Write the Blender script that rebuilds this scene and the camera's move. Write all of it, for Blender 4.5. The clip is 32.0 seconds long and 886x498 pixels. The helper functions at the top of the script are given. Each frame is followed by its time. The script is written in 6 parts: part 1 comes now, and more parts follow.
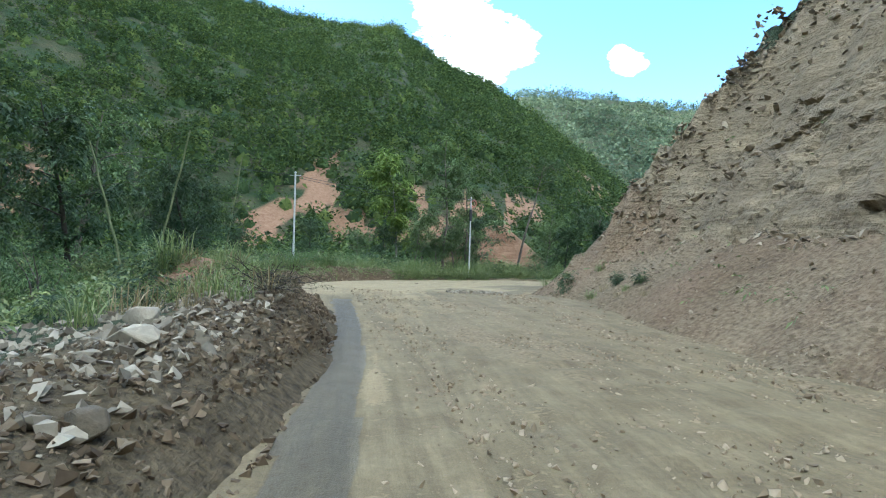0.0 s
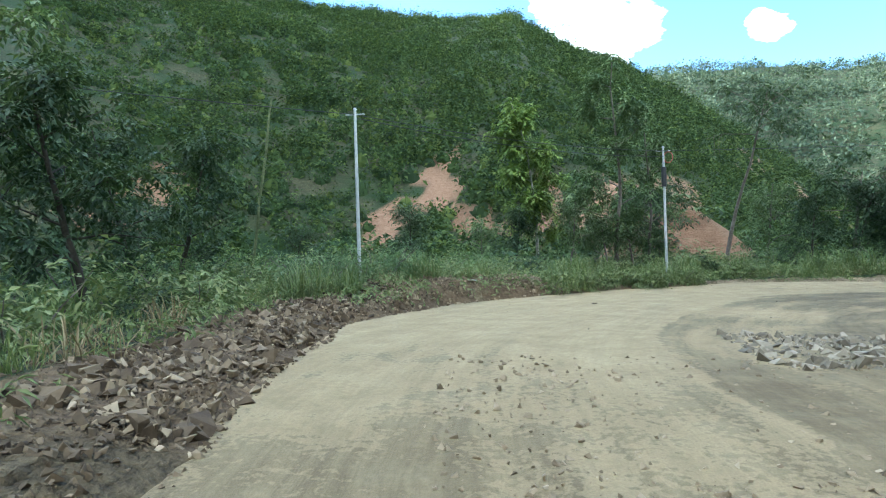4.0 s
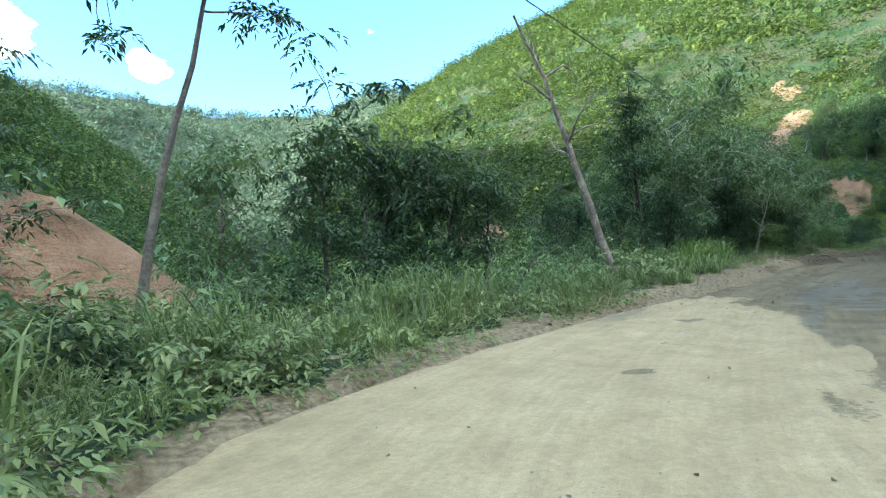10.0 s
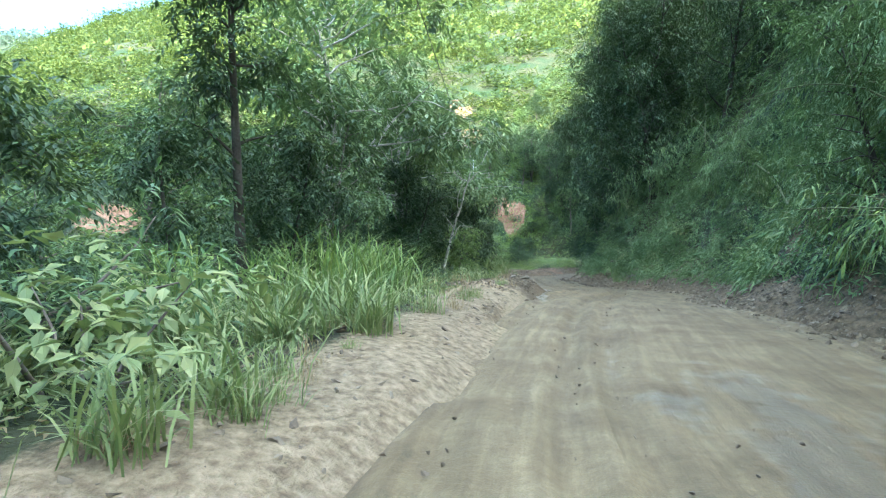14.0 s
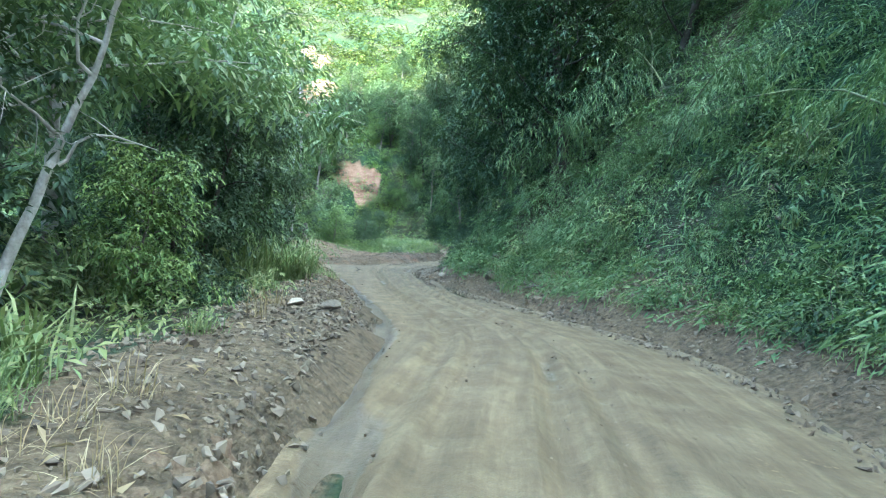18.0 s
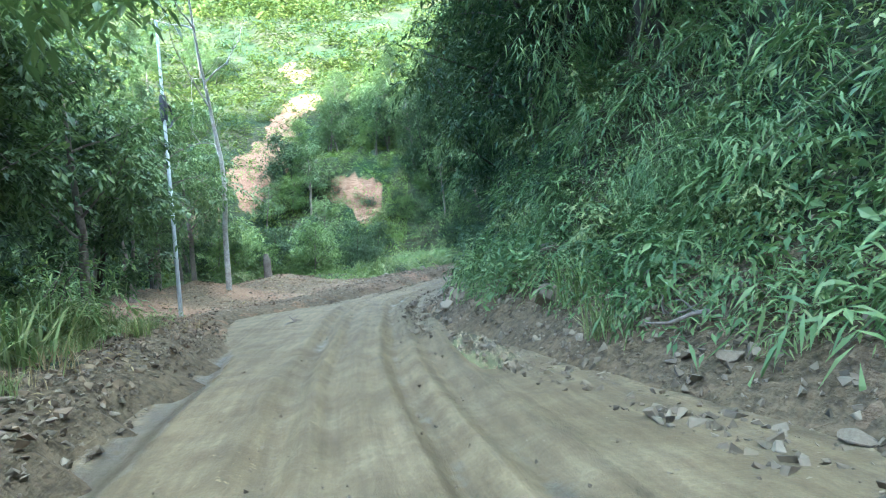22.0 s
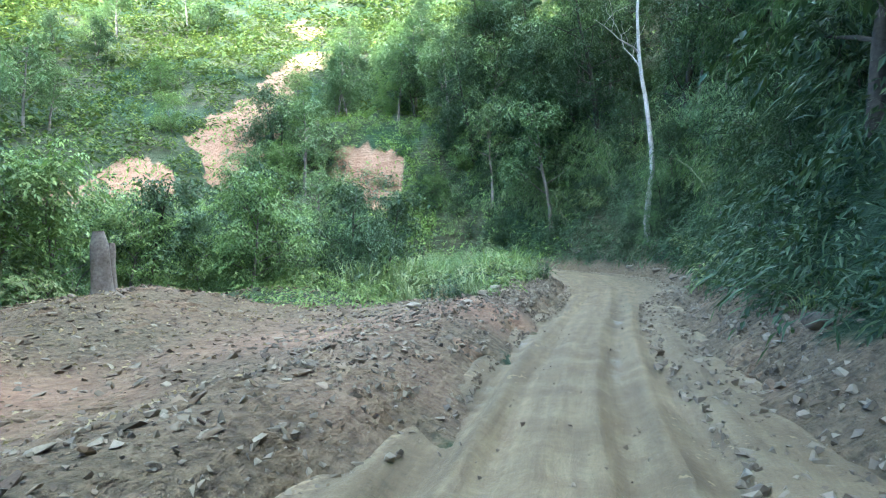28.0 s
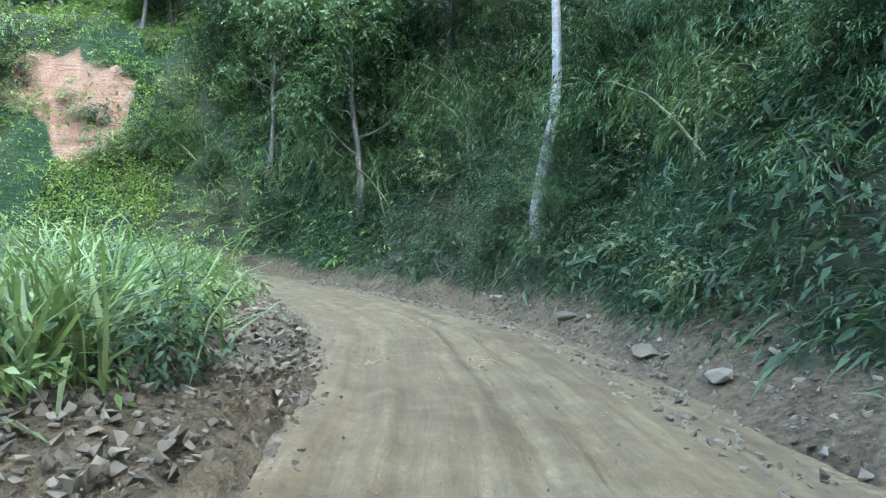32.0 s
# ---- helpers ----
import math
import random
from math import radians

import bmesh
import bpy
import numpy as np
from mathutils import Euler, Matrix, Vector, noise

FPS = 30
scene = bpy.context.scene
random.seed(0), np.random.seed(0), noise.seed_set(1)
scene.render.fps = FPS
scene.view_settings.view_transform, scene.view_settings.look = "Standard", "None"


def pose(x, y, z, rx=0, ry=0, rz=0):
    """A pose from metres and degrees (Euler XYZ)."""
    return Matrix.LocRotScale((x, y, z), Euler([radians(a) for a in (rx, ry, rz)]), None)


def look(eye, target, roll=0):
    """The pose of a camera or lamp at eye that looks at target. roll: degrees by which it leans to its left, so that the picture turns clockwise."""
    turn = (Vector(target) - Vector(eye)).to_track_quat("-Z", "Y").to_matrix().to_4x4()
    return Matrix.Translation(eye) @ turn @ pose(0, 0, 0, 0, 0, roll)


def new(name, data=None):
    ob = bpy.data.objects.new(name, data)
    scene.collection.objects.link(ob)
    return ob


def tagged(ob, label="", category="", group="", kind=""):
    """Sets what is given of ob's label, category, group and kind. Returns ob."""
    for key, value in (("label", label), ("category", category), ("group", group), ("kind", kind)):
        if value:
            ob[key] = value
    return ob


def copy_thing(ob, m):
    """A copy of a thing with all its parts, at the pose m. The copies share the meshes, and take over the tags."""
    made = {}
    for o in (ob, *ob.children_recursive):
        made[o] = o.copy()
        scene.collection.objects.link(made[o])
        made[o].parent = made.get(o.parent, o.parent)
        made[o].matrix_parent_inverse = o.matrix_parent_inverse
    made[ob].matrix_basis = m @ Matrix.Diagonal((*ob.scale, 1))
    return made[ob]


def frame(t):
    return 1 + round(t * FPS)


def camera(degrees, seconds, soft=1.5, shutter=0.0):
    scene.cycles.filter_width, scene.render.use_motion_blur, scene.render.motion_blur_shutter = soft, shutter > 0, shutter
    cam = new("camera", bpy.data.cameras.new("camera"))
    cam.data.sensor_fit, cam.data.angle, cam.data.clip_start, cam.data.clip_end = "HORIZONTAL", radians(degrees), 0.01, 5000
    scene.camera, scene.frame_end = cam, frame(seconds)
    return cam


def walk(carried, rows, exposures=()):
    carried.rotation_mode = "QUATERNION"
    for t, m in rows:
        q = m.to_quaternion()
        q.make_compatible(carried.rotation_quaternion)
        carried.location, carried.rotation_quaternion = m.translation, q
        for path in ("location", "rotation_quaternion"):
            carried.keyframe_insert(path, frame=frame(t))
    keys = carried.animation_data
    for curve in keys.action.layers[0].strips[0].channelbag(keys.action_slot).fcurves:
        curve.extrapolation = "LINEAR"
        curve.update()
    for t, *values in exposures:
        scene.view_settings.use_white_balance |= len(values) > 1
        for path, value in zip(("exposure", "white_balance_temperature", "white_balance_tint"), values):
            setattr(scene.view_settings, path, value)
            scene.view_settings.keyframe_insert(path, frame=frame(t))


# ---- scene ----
cam = camera(73.55, 32.0, soft=1.1)
PATH = [
    (0, look((0.000, -0.003, 1.454), (0.357, 9.990, 1.389), 2.44)),
    (0.5, look((-0.002, 2.126, 1.382), (-0.043, 12.126, 1.336), 1.64)),
    (1, look((-0.086, 4.158, 1.320), (-0.469, 14.149, 1.149), 0.73)),
    (1.5, look((-0.226, 6.123, 1.246), (-0.824, 16.103, 1.048), 1.98)),
    (2, look((-0.384, 8.084, 1.182), (-1.151, 18.053, 0.989), 1.82)),
    (2.5, look((-0.581, 10.089, 1.135), (-1.617, 20.032, 0.870), 0.22)),
    (3, look((-0.805, 12.084, 1.104), (-2.070, 22.002, 0.892), -0.20)),
    (3.5, look((-1.077, 14.078, 1.077), (-2.560, 23.967, 0.936), -0.13)),
    (4, look((-1.379, 16.054, 1.071), (-3.189, 25.888, 0.951), -1.10)),
    (4.5, look((-1.730, 18.014, 1.078), (-3.794, 27.798, 0.981), -2.07)),
    (5, look((-2.092, 19.963, 1.081), (-4.098, 29.759, 1.005), -3.03)),
    (5.5, look((-2.397, 21.905, 1.062), (-3.998, 31.776, 1.008), -4.00)),
    (6, look((-2.539, 23.857, 1.009), (-3.512, 33.809, 0.885), -3.26)),
    (6.5, look((-2.450, 25.835, 0.940), (-2.508, 35.834, 0.893), -3.46)),
    (7, look((-2.105, 27.850, 0.847), (-1.075, 37.797, 0.816), -3.74)),
    (7.5, look((-1.518, 29.793, 0.753), (0.516, 39.584, 0.865), -5.45)),
    (8, look((-0.817, 31.773, 0.689), (2.295, 41.276, 0.723), -4.09)),
    (8.5, look((0.164, 33.705, 0.641), (4.329, 42.796, 0.591), -4.97)),
    (9, look((1.388, 35.602, 0.605), (6.567, 44.157, 0.647), -4.14)),
    (9.5, look((2.698, 37.242, 0.576), (8.729, 45.218, 0.658), -3.98)),
    (10, look((4.246, 38.747, 0.563), (11.214, 45.919, 0.634), -3.27)),
    (10.5, look((5.930, 40.070, 0.534), (13.737, 46.318, 0.467), -4.03)),
    (11, look((7.844, 41.191, 0.496), (16.382, 46.397, 0.532), -2.03)),
    (11.5, look((9.886, 42.059, 0.455), (18.971, 46.237, 0.422), -1.76)),
    (12, look((11.976, 42.722, 0.409), (21.400, 46.068, 0.394), -0.82)),
    (12.5, look((14.006, 43.250, 0.373), (23.577, 46.146, 0.411), -0.63)),
    (13, look((16.065, 43.747, 0.353), (25.683, 46.484, 0.334), 0.56)),
    (13.5, look((17.979, 44.275, 0.346), (27.612, 46.959, 0.333), -0.77)),
    (14, look((19.721, 44.711, 0.328), (29.344, 47.428, 0.309), 1.20)),
    (14.5, look((21.569, 45.115, 0.343), (31.230, 47.695, 0.450), 0.76)),
    (15, look((23.436, 45.451, 0.355), (33.228, 47.477, 0.426), 0.94)),
    (15.5, look((25.245, 45.614, 0.353), (35.148, 47.004, 0.285), 3.04)),
    (16, look((27.090, 45.774, 0.391), (37.038, 46.785, 0.276), 2.45)),
    (16.5, look((28.962, 45.886, 0.452), (38.931, 46.651, 0.290), 1.86)),
    (17, look((30.841, 45.957, 0.510), (40.824, 46.503, 0.301), 1.27)),
    (17.5, look((32.712, 46.001, 0.538), (42.702, 46.356, 0.282), 0.68)),
    (18, look((34.550, 46.065, 0.520), (44.541, 46.370, 0.216), 5.99)),
    (18.5, look((36.252, 45.987, 0.467), (46.250, 46.068, 0.280), 1.11)),
    (19, look((37.874, 45.948, 0.374), (47.869, 45.724, 0.156), 3.96)),
    (19.5, look((39.482, 45.826, 0.306), (49.463, 45.293, -0.006), 2.59)),
    (20, look((41.098, 45.654, 0.254), (51.056, 44.785, -0.036), 2.93)),
    (20.5, look((42.732, 45.443, 0.199), (52.690, 44.582, -0.109), -0.33)),
    (21, look((44.495, 45.357, 0.141), (54.481, 44.874, -0.073), -0.89)),
    (21.5, look((46.239, 45.435, 0.073), (56.231, 45.644, -0.241), -2.29)),
    (22, look((47.960, 45.647, -0.015), (57.923, 46.488, -0.141), -4.28)),
    (22.5, look((49.706, 46.023, -0.111), (59.585, 47.558, -0.321), -2.41)),
    (23, look((51.355, 46.384, -0.200), (61.115, 48.553, -0.382), -8.20)),
    (23.5, look((52.874, 46.821, -0.270), (62.526, 49.431, -0.465), -5.98)),
    (24, look((54.449, 47.252, -0.306), (64.014, 50.168, -0.377), -9.15)),
    (24.5, look((55.926, 47.668, -0.340), (65.506, 50.531, -0.235), -9.18)),
    (25, look((57.167, 47.951, -0.368), (66.826, 50.534, -0.228), -8.07)),
    (25.5, look((58.361, 48.180, -0.390), (68.093, 50.472, -0.214), -6.97)),
    (26, look((59.702, 48.410, -0.403), (69.466, 50.558, -0.191), -5.86)),
    (26.5, look((61.378, 48.703, -0.404), (71.121, 50.943, -0.157), -4.76)),
    (27, look((63.552, 49.099, -0.405), (73.331, 51.183, -0.242), -4.35)),
    (27.5, look((65.930, 49.464, -0.435), (75.777, 51.206, -0.378), -2.22)),
    (28, look((68.321, 49.670, -0.467), (78.262, 50.757, -0.475), -1.09)),
    (28.5, look((70.701, 49.717, -0.519), (80.693, 50.104, -0.507), 1.38)),
    (29, look((73.075, 49.531, -0.565), (83.072, 49.313, -0.480), -0.03)),
    (29.5, look((75.403, 49.289, -0.585), (85.375, 48.547, -0.484), 1.98)),
    (30, look((77.748, 48.921, -0.597), (87.674, 47.717, -0.430), 2.85)),
    (30.5, look((80.099, 48.528, -0.612), (89.984, 47.017, -0.734), 4.87)),
    (31, look((82.316, 48.027, -0.631), (92.173, 46.341, -0.699), 4.24)),
    (31.5, look((84.500, 47.531, -0.639), (94.348, 45.804, -0.510), 4.27)),
    (32, look((86.479, 47.196, -0.648), (96.337, 45.522, -0.518), 3.74)),
]
walk(cam, PATH, [(0, 3.65, 5450, 2), (3, 3.65, 5400, 2), (6, 3.85, 5300, -4), (9, 3.85, 5300, -4), (12, 4.4, 5350, 3), (13, 4.6, 5350, 4), (15, 5.1, 5150, 1), (20, 5.3, 5000, -1), (24, 5.35, 5000, 0), (28, 5.3, 5050, 2), (30, 5.4, 5150, 4), (32, 5.5, 5250, 7)])

# ---- sky and sun ----
world = bpy.data.worlds.new("sky")
scene.world = world
world.use_nodes = True
wt = world.node_tree
bg = wt.nodes["Background"]
sky = wt.nodes.new("ShaderNodeTexSky")
sky.sky_type = "NISHITA"
sky.sun_disc = False
SUN_AZ, SUN_EL = 292.0, 19.0
sky.sun_elevation = radians(SUN_EL)
sky.sun_rotation = radians(SUN_AZ)
sky.altitude, sky.air_density, sky.dust_density, sky.ozone_density = 1200, 1.0, 0.3, 3.0
# broken white cloud over the whole sky, the unseen part added as fill light
wc = wt.nodes.new("ShaderNodeTexCoord").outputs["Generated"]
sep = wt.nodes.new("ShaderNodeSeparateXYZ")
wt.links.new(wc, sep.inputs[0])
flat = wt.nodes.new("ShaderNodeVectorMath")
flat.operation = "MULTIPLY"
flat.inputs[1].default_value = (1.0, 1.0, 2.2)
wt.links.new(wc, flat.inputs[0])
puff = wt.nodes.new("ShaderNodeTexNoise")
puff.inputs["Scale"].default_value, puff.inputs["Detail"].default_value, puff.inputs["Roughness"].default_value = 5.0, 8.0, 0.6
wt.links.new(flat.outputs[0], puff.inputs["Vector"])


def toward(az, el, near, far_, gain):
    """gain inside the angle near (degrees) round a direction of the sky, falling to nothing at far_."""
    a_, e_ = radians(az), radians(el)
    dot = wt.nodes.new("ShaderNodeVectorMath")
    dot.operation = "DOT_PRODUCT"
    dot.inputs[1].default_value = (math.sin(a_) * math.cos(e_), math.cos(a_) * math.cos(e_), math.sin(e_))
    wt.links.new(wc, dot.inputs[0])
    m_ = wt.nodes.new("ShaderNodeMapRange")
    for i_, v_ in enumerate((math.cos(radians(far_)), math.cos(radians(near)), 0.0, gain)):
        m_.inputs[i_ + 1].default_value = v_
    wt.links.new(dot.outputs["Value"], m_.inputs[0])
    return m_.outputs[0]


# clear sky over the valley's head, with one bank of cloud behind the ridge
amount = puff.outputs["Fac"]
for extra in (toward(28, 20, 38, 58, -0.2), toward(4.5, 19.5, 1.5, 8, 0.25), toward(18.5, 17.5, 0.2, 2.4, 0.24)):
    plus = wt.nodes.new("ShaderNodeMath")
    wt.links.new(amount, plus.inputs[0])
    wt.links.new(extra, plus.inputs[1])
    amount = plus.outputs[0]
cover_ramp = wt.nodes.new("ShaderNodeMapRange")
cover_ramp.inputs[1].default_value, cover_ramp.inputs[2].default_value = 0.495, 0.66
wt.links.new(amount, cover_ramp.inputs[0])
blend = wt.nodes.new("ShaderNodeMix")
blend.data_type = "RGBA"
wt.links.new(cover_ramp.outputs[0], blend.inputs[0])
wt.links.new(sky.outputs[0], blend.inputs[6])
blend.inputs[7].default_value = (27.0, 26.2, 24.6, 1)
wt.links.new(blend.outputs[2], bg.inputs[0])
bg.inputs[1].default_value = 0.05
sun = new("sun", bpy.data.lights.new("sun", "SUN"))
sun.data.energy, sun.data.angle, sun.data.color = 1.7, radians(0.8), (1.0, 0.94, 0.82)
a, e = radians(SUN_AZ), radians(SUN_EL)
toward_sun = Vector((math.sin(a) * math.cos(e), math.cos(a) * math.cos(e), math.sin(e)))
sun.matrix_world = look(toward_sun * 100, (0, 0, 0))


# ---- materials ----
def material(name, rough=0.9, spec=0.3):
    m = bpy.data.materials.new(name)
    m.use_nodes = True
    b = m.node_tree.nodes["Principled BSDF"]
    b.inputs["Roughness"].default_value = rough
    b.inputs["Specular IOR Level"].default_value = spec
    return m, m.node_tree, b


def node(nt, kind, **ins):
    n = nt.nodes.new("ShaderNode" + kind)
    for k, v in ins.items():
        n.inputs[k.replace("_", " ")].default_value = v
    return n


def noise_tex(nt, scale, detail=6.0, rough=0.6, coord=None):
    n = node(nt, "TexNoise", Scale=scale, Detail=detail, Roughness=rough)
    if coord is None:
        coord = nt.nodes.new("ShaderNodeTexCoord").outputs["Object"]
    nt.links.new(coord, n.inputs["Vector"])
    return n.outputs["Fac"]


def ramp(nt, fac, *stops):
    r = nt.nodes.new("ShaderNodeValToRGB")
    while len(r.color_ramp.elements) < len(stops):
        r.color_ramp.elements.new(0.5)
    for el, (p, c) in zip(r.color_ramp.elements, stops):
        el.position, el.color = p, (*c, 1) if len(c) == 3 else c
    nt.links.new(fac, r.inputs[0])
    return r.outputs[0]


def mix(nt, fac, a, b, mode="MIX"):
    m = nt.nodes.new("ShaderNodeMix")
    m.data_type, m.blend_type = "RGBA", mode
    for v, sock in ((fac, m.inputs[0]), (a, m.inputs[6]), (b, m.inputs[7])):
        if isinstance(v, (int, float)):
            sock.default_value = v
        elif isinstance(v, tuple):
            sock.default_value = (*v, 1)
        else:
            nt.links.new(v, sock)
    return m.outputs[2]


def mapped(nt, v, a, b, c=0.0, d=1.0):
    m = nt.nodes.new("ShaderNodeMapRange")
    nt.links.new(v, m.inputs[0])
    for i, x in enumerate((a, b, c, d)):
        m.inputs[i + 1].default_value = x
    return m.outputs[0]


def math_node(nt, op, a, b):
    m = nt.nodes.new("ShaderNodeMath")
    m.operation = op
    for i, v in enumerate((a, b)):
        if isinstance(v, (int, float)):
            m.inputs[i].default_value = v
        else:
            nt.links.new(v, m.inputs[i])
    return m.outputs[0]


def bump(nt, b, height, strength=0.5, distance=0.05):
    n = nt.nodes.new("ShaderNodeBump")
    n.inputs["Strength"].default_value, n.inputs["Distance"].default_value = strength, distance
    nt.links.new(height, n.inputs["Height"])
    nt.links.new(n.outputs[0], b.inputs["Normal"])


def attribute(nt, name):
    n = nt.nodes.new("ShaderNodeAttribute")
    n.attribute_name = name
    return n.outputs["Fac"]


def ground_material():
    m, nt, b = material("hillside_earth", 0.95, 0.2)
    big, mid, fine = noise_tex(nt, 0.12), noise_tex(nt, 1.1), noise_tex(nt, 9.0)
    litter = ramp(nt, mid, (0.3, (0.03, 0.032, 0.015)), (0.55, (0.055, 0.054, 0.024)), (0.75, (0.10, 0.085, 0.042)))
    moss = ramp(nt, fine, (0.3, (0.012, 0.026, 0.009)), (0.7, (0.032, 0.056, 0.018)))
    green = mix(nt, mapped(nt, big, 0.4, 0.6), litter, moss)
    soil = ramp(nt, mid, (0.25, (0.043, 0.031, 0.015)), (0.5, (0.082, 0.06, 0.03)), (0.75, (0.14, 0.106, 0.056)))
    soil = mix(nt, 0.5, soil, ramp(nt, fine, (0.32, (0.022, 0.016, 0.008)), (0.68, (0.175, 0.135, 0.074))))
    red = ramp(nt, mid, (0.25, (0.15, 0.078, 0.042)), (0.5, (0.235, 0.13, 0.074)), (0.75, (0.31, 0.195, 0.12)))
    red = mix(nt, 0.35, red, ramp(nt, fine, (0.3, (0.09, 0.052, 0.027)), (0.7, (0.33, 0.215, 0.125))))
    soil = mix(nt, attribute(nt, "red"), soil, red)
    crumb = ramp(nt, fine, (0.3, (0.12, 0.09, 0.05)), (0.5, (0.215, 0.166, 0.096)), (0.7, (0.33, 0.265, 0.165)))
    soil = mix(nt, attribute(nt, "dry"), soil, crumb)
    tc = nt.nodes.new("ShaderNodeTexCoord").outputs["Object"]
    lay = nt.nodes.new("ShaderNodeMapping")
    lay.inputs["Rotation"].default_value = (radians(24), radians(12), 0)
    lay.inputs["Scale"].default_value = (0.35, 0.35, 3.2)
    nt.links.new(tc, lay.inputs[0])
    strata = noise_tex(nt, 1.0, 7, 0.65, lay.outputs[0])
    rock = ramp(nt, strata, (0.3, (0.12, 0.09, 0.046)), (0.46, (0.24, 0.183, 0.10)), (0.58, (0.32, 0.25, 0.142)), (0.75, (0.40, 0.32, 0.195)))
    rock = mix(nt, mapped(nt, noise_tex(nt, 0.3), 0.4, 0.6, 0.0, 0.6), rock, (0.13, 0.10, 0.06))
    rock = mix(nt, 0.4, rock, ramp(nt, fine, (0.3, (0.06, 0.046, 0.028)), (0.7, (0.32, 0.25, 0.16))))
    edge = math_node(nt, "MULTIPLY", math_node(nt, "SUBTRACT", fine, 0.5), 0.7)
    sf = mapped(nt, math_node(nt, "ADD", attribute(nt, "soil"), edge), 0.35, 0.65)
    rf = mapped(nt, math_node(nt, "ADD", attribute(nt, "rock"), edge), 0.35, 0.65)
    col = mix(nt, rf, mix(nt, sf, green, soil), rock)
    nt.links.new(col, b.inputs["Base Color"])
    bump(nt, b, math_node(nt, "ADD", math_node(nt, "ADD", mid, math_node(nt, "MULTIPLY", strata, 2.0)), fine), 0.9, 0.15)
    return m


def road_material():
    m, nt, b = material("dirt_road", 0.9, 0.2)
    mid, fine, grit = noise_tex(nt, 1.6), noise_tex(nt, 14.0), noise_tex(nt, 60.0, 3)
    # wheel tracks: noise drawn out along the road
    lane = nt.nodes.new("ShaderNodeCombineXYZ")
    nt.links.new(math_node(nt, "ADD", math_node(nt, "MULTIPLY", attribute(nt, "side"), 3.2), math_node(nt, "MULTIPLY", noise_tex(nt, 0.8), 0.6)), lane.inputs[0])
    nt.links.new(math_node(nt, "MULTIPLY", attribute(nt, "run"), 0.16), lane.inputs[1])
    thin = nt.nodes.new("ShaderNodeVectorMath")
    thin.operation = "MULTIPLY"
    thin.inputs[1].default_value = (3.2, 4.0, 1.0)
    nt.links.new(lane.outputs[0], thin.inputs[0])
    track, tread = noise_tex(nt, 1.0, 5, 0.6, lane.outputs[0]), noise_tex(nt, 1.0, 4, 0.6, thin.outputs[0])
    dry = ramp(nt, mid, (0.28, (0.225, 0.172, 0.092)), (0.5, (0.27, 0.21, 0.115)), (0.72, (0.315, 0.25, 0.142)))
    mud = ramp(nt, mid, (0.28, (0.078, 0.058, 0.027)), (0.5, (0.116, 0.088, 0.043)), (0.74, (0.16, 0.125, 0.065)))
    edge = math_node(nt, "MULTIPLY", math_node(nt, "SUBTRACT", mid, 0.5), 0.9)
    crisp = math_node(nt, "MULTIPLY", math_node(nt, "SUBTRACT", fine, 0.5), 1.0)
    wet = mapped(nt, math_node(nt, "ADD", math_node(nt, "ADD", attribute(nt, "mud"), edge), crisp), 0.44, 0.56)
    wet = math_node(nt, "MULTIPLY", wet, mapped(nt, attribute(nt, "run"), 20.0, 60.0, 0.66, 1.0))
    damp = mapped(nt, math_node(nt, "ADD", attribute(nt, "damp"), edge), 0.42, 0.58)
    col = mix(nt, wet, dry, mud)
    col = mix(nt, math_node(nt, "MULTIPLY", damp, 0.65), col, (0.07, 0.057, 0.033))
    amount = mapped(nt, wet, 0, 1, 0.2, 0.55)
    col = mix(nt, amount, col, ramp(nt, track, (0.36, (1.15, 1.15, 1.15)), (0.62, (0.7, 0.7, 0.7))), "MULTIPLY")
    col = mix(nt, amount, col, ramp(nt, tread, (0.38, (0.75, 0.75, 0.75)), (0.64, (1.25, 1.25, 1.25))), "MULTIPLY")
    col = mix(nt, 0.32, col, ramp(nt, fine, (0.34, (0.68, 0.68, 0.68)), (0.66, (1.3, 1.3, 1.3))), "MULTIPLY")
    col = mix(nt, 0.2, col, ramp(nt, grit, (0.36, (0.6, 0.6, 0.6)), (0.64, (1.4, 1.4, 1.4))), "MULTIPLY")
    earth = ramp(nt, fine, (0.3, (0.06, 0.043, 0.02)), (0.5, (0.135, 0.10, 0.05)), (0.72, (0.24, 0.185, 0.1)))
    earth = mix(nt, wet, ramp(nt, fine, (0.3, (0.15, 0.105, 0.055)), (0.7, (0.34, 0.26, 0.15))), earth)
    rim = mapped(nt, math_node(nt, "ADD", attribute(nt, "rim"), math_node(nt, "MULTIPLY", edge, 1.4)), 0.35, 0.65)
    col = mix(nt, rim, col, earth)
    nt.links.new(col, b.inputs["Base Color"])
    nt.links.new(mapped(nt, math_node(nt, "ADD", math_node(nt, "MULTIPLY", wet, 0.3), math_node(nt, "MULTIPLY", damp, 0.45)), 0, 0.8, 0.95, 0.42), b.inputs["Roughness"])
    h = math_node(nt, "ADD", math_node(nt, "MULTIPLY", track, 1.2), math_node(nt, "MULTIPLY", tread, 0.6))
    bump(nt, b, math_node(nt, "ADD", math_node(nt, "ADD", h, mid), math_node(nt, "ADD", math_node(nt, "MULTIPLY", fine, 0.6), math_node(nt, "MULTIPLY", grit, 0.4))), 0.7, 0.035)
    return m


MAT_GROUND, MAT_ROAD = ground_material(), road_material()


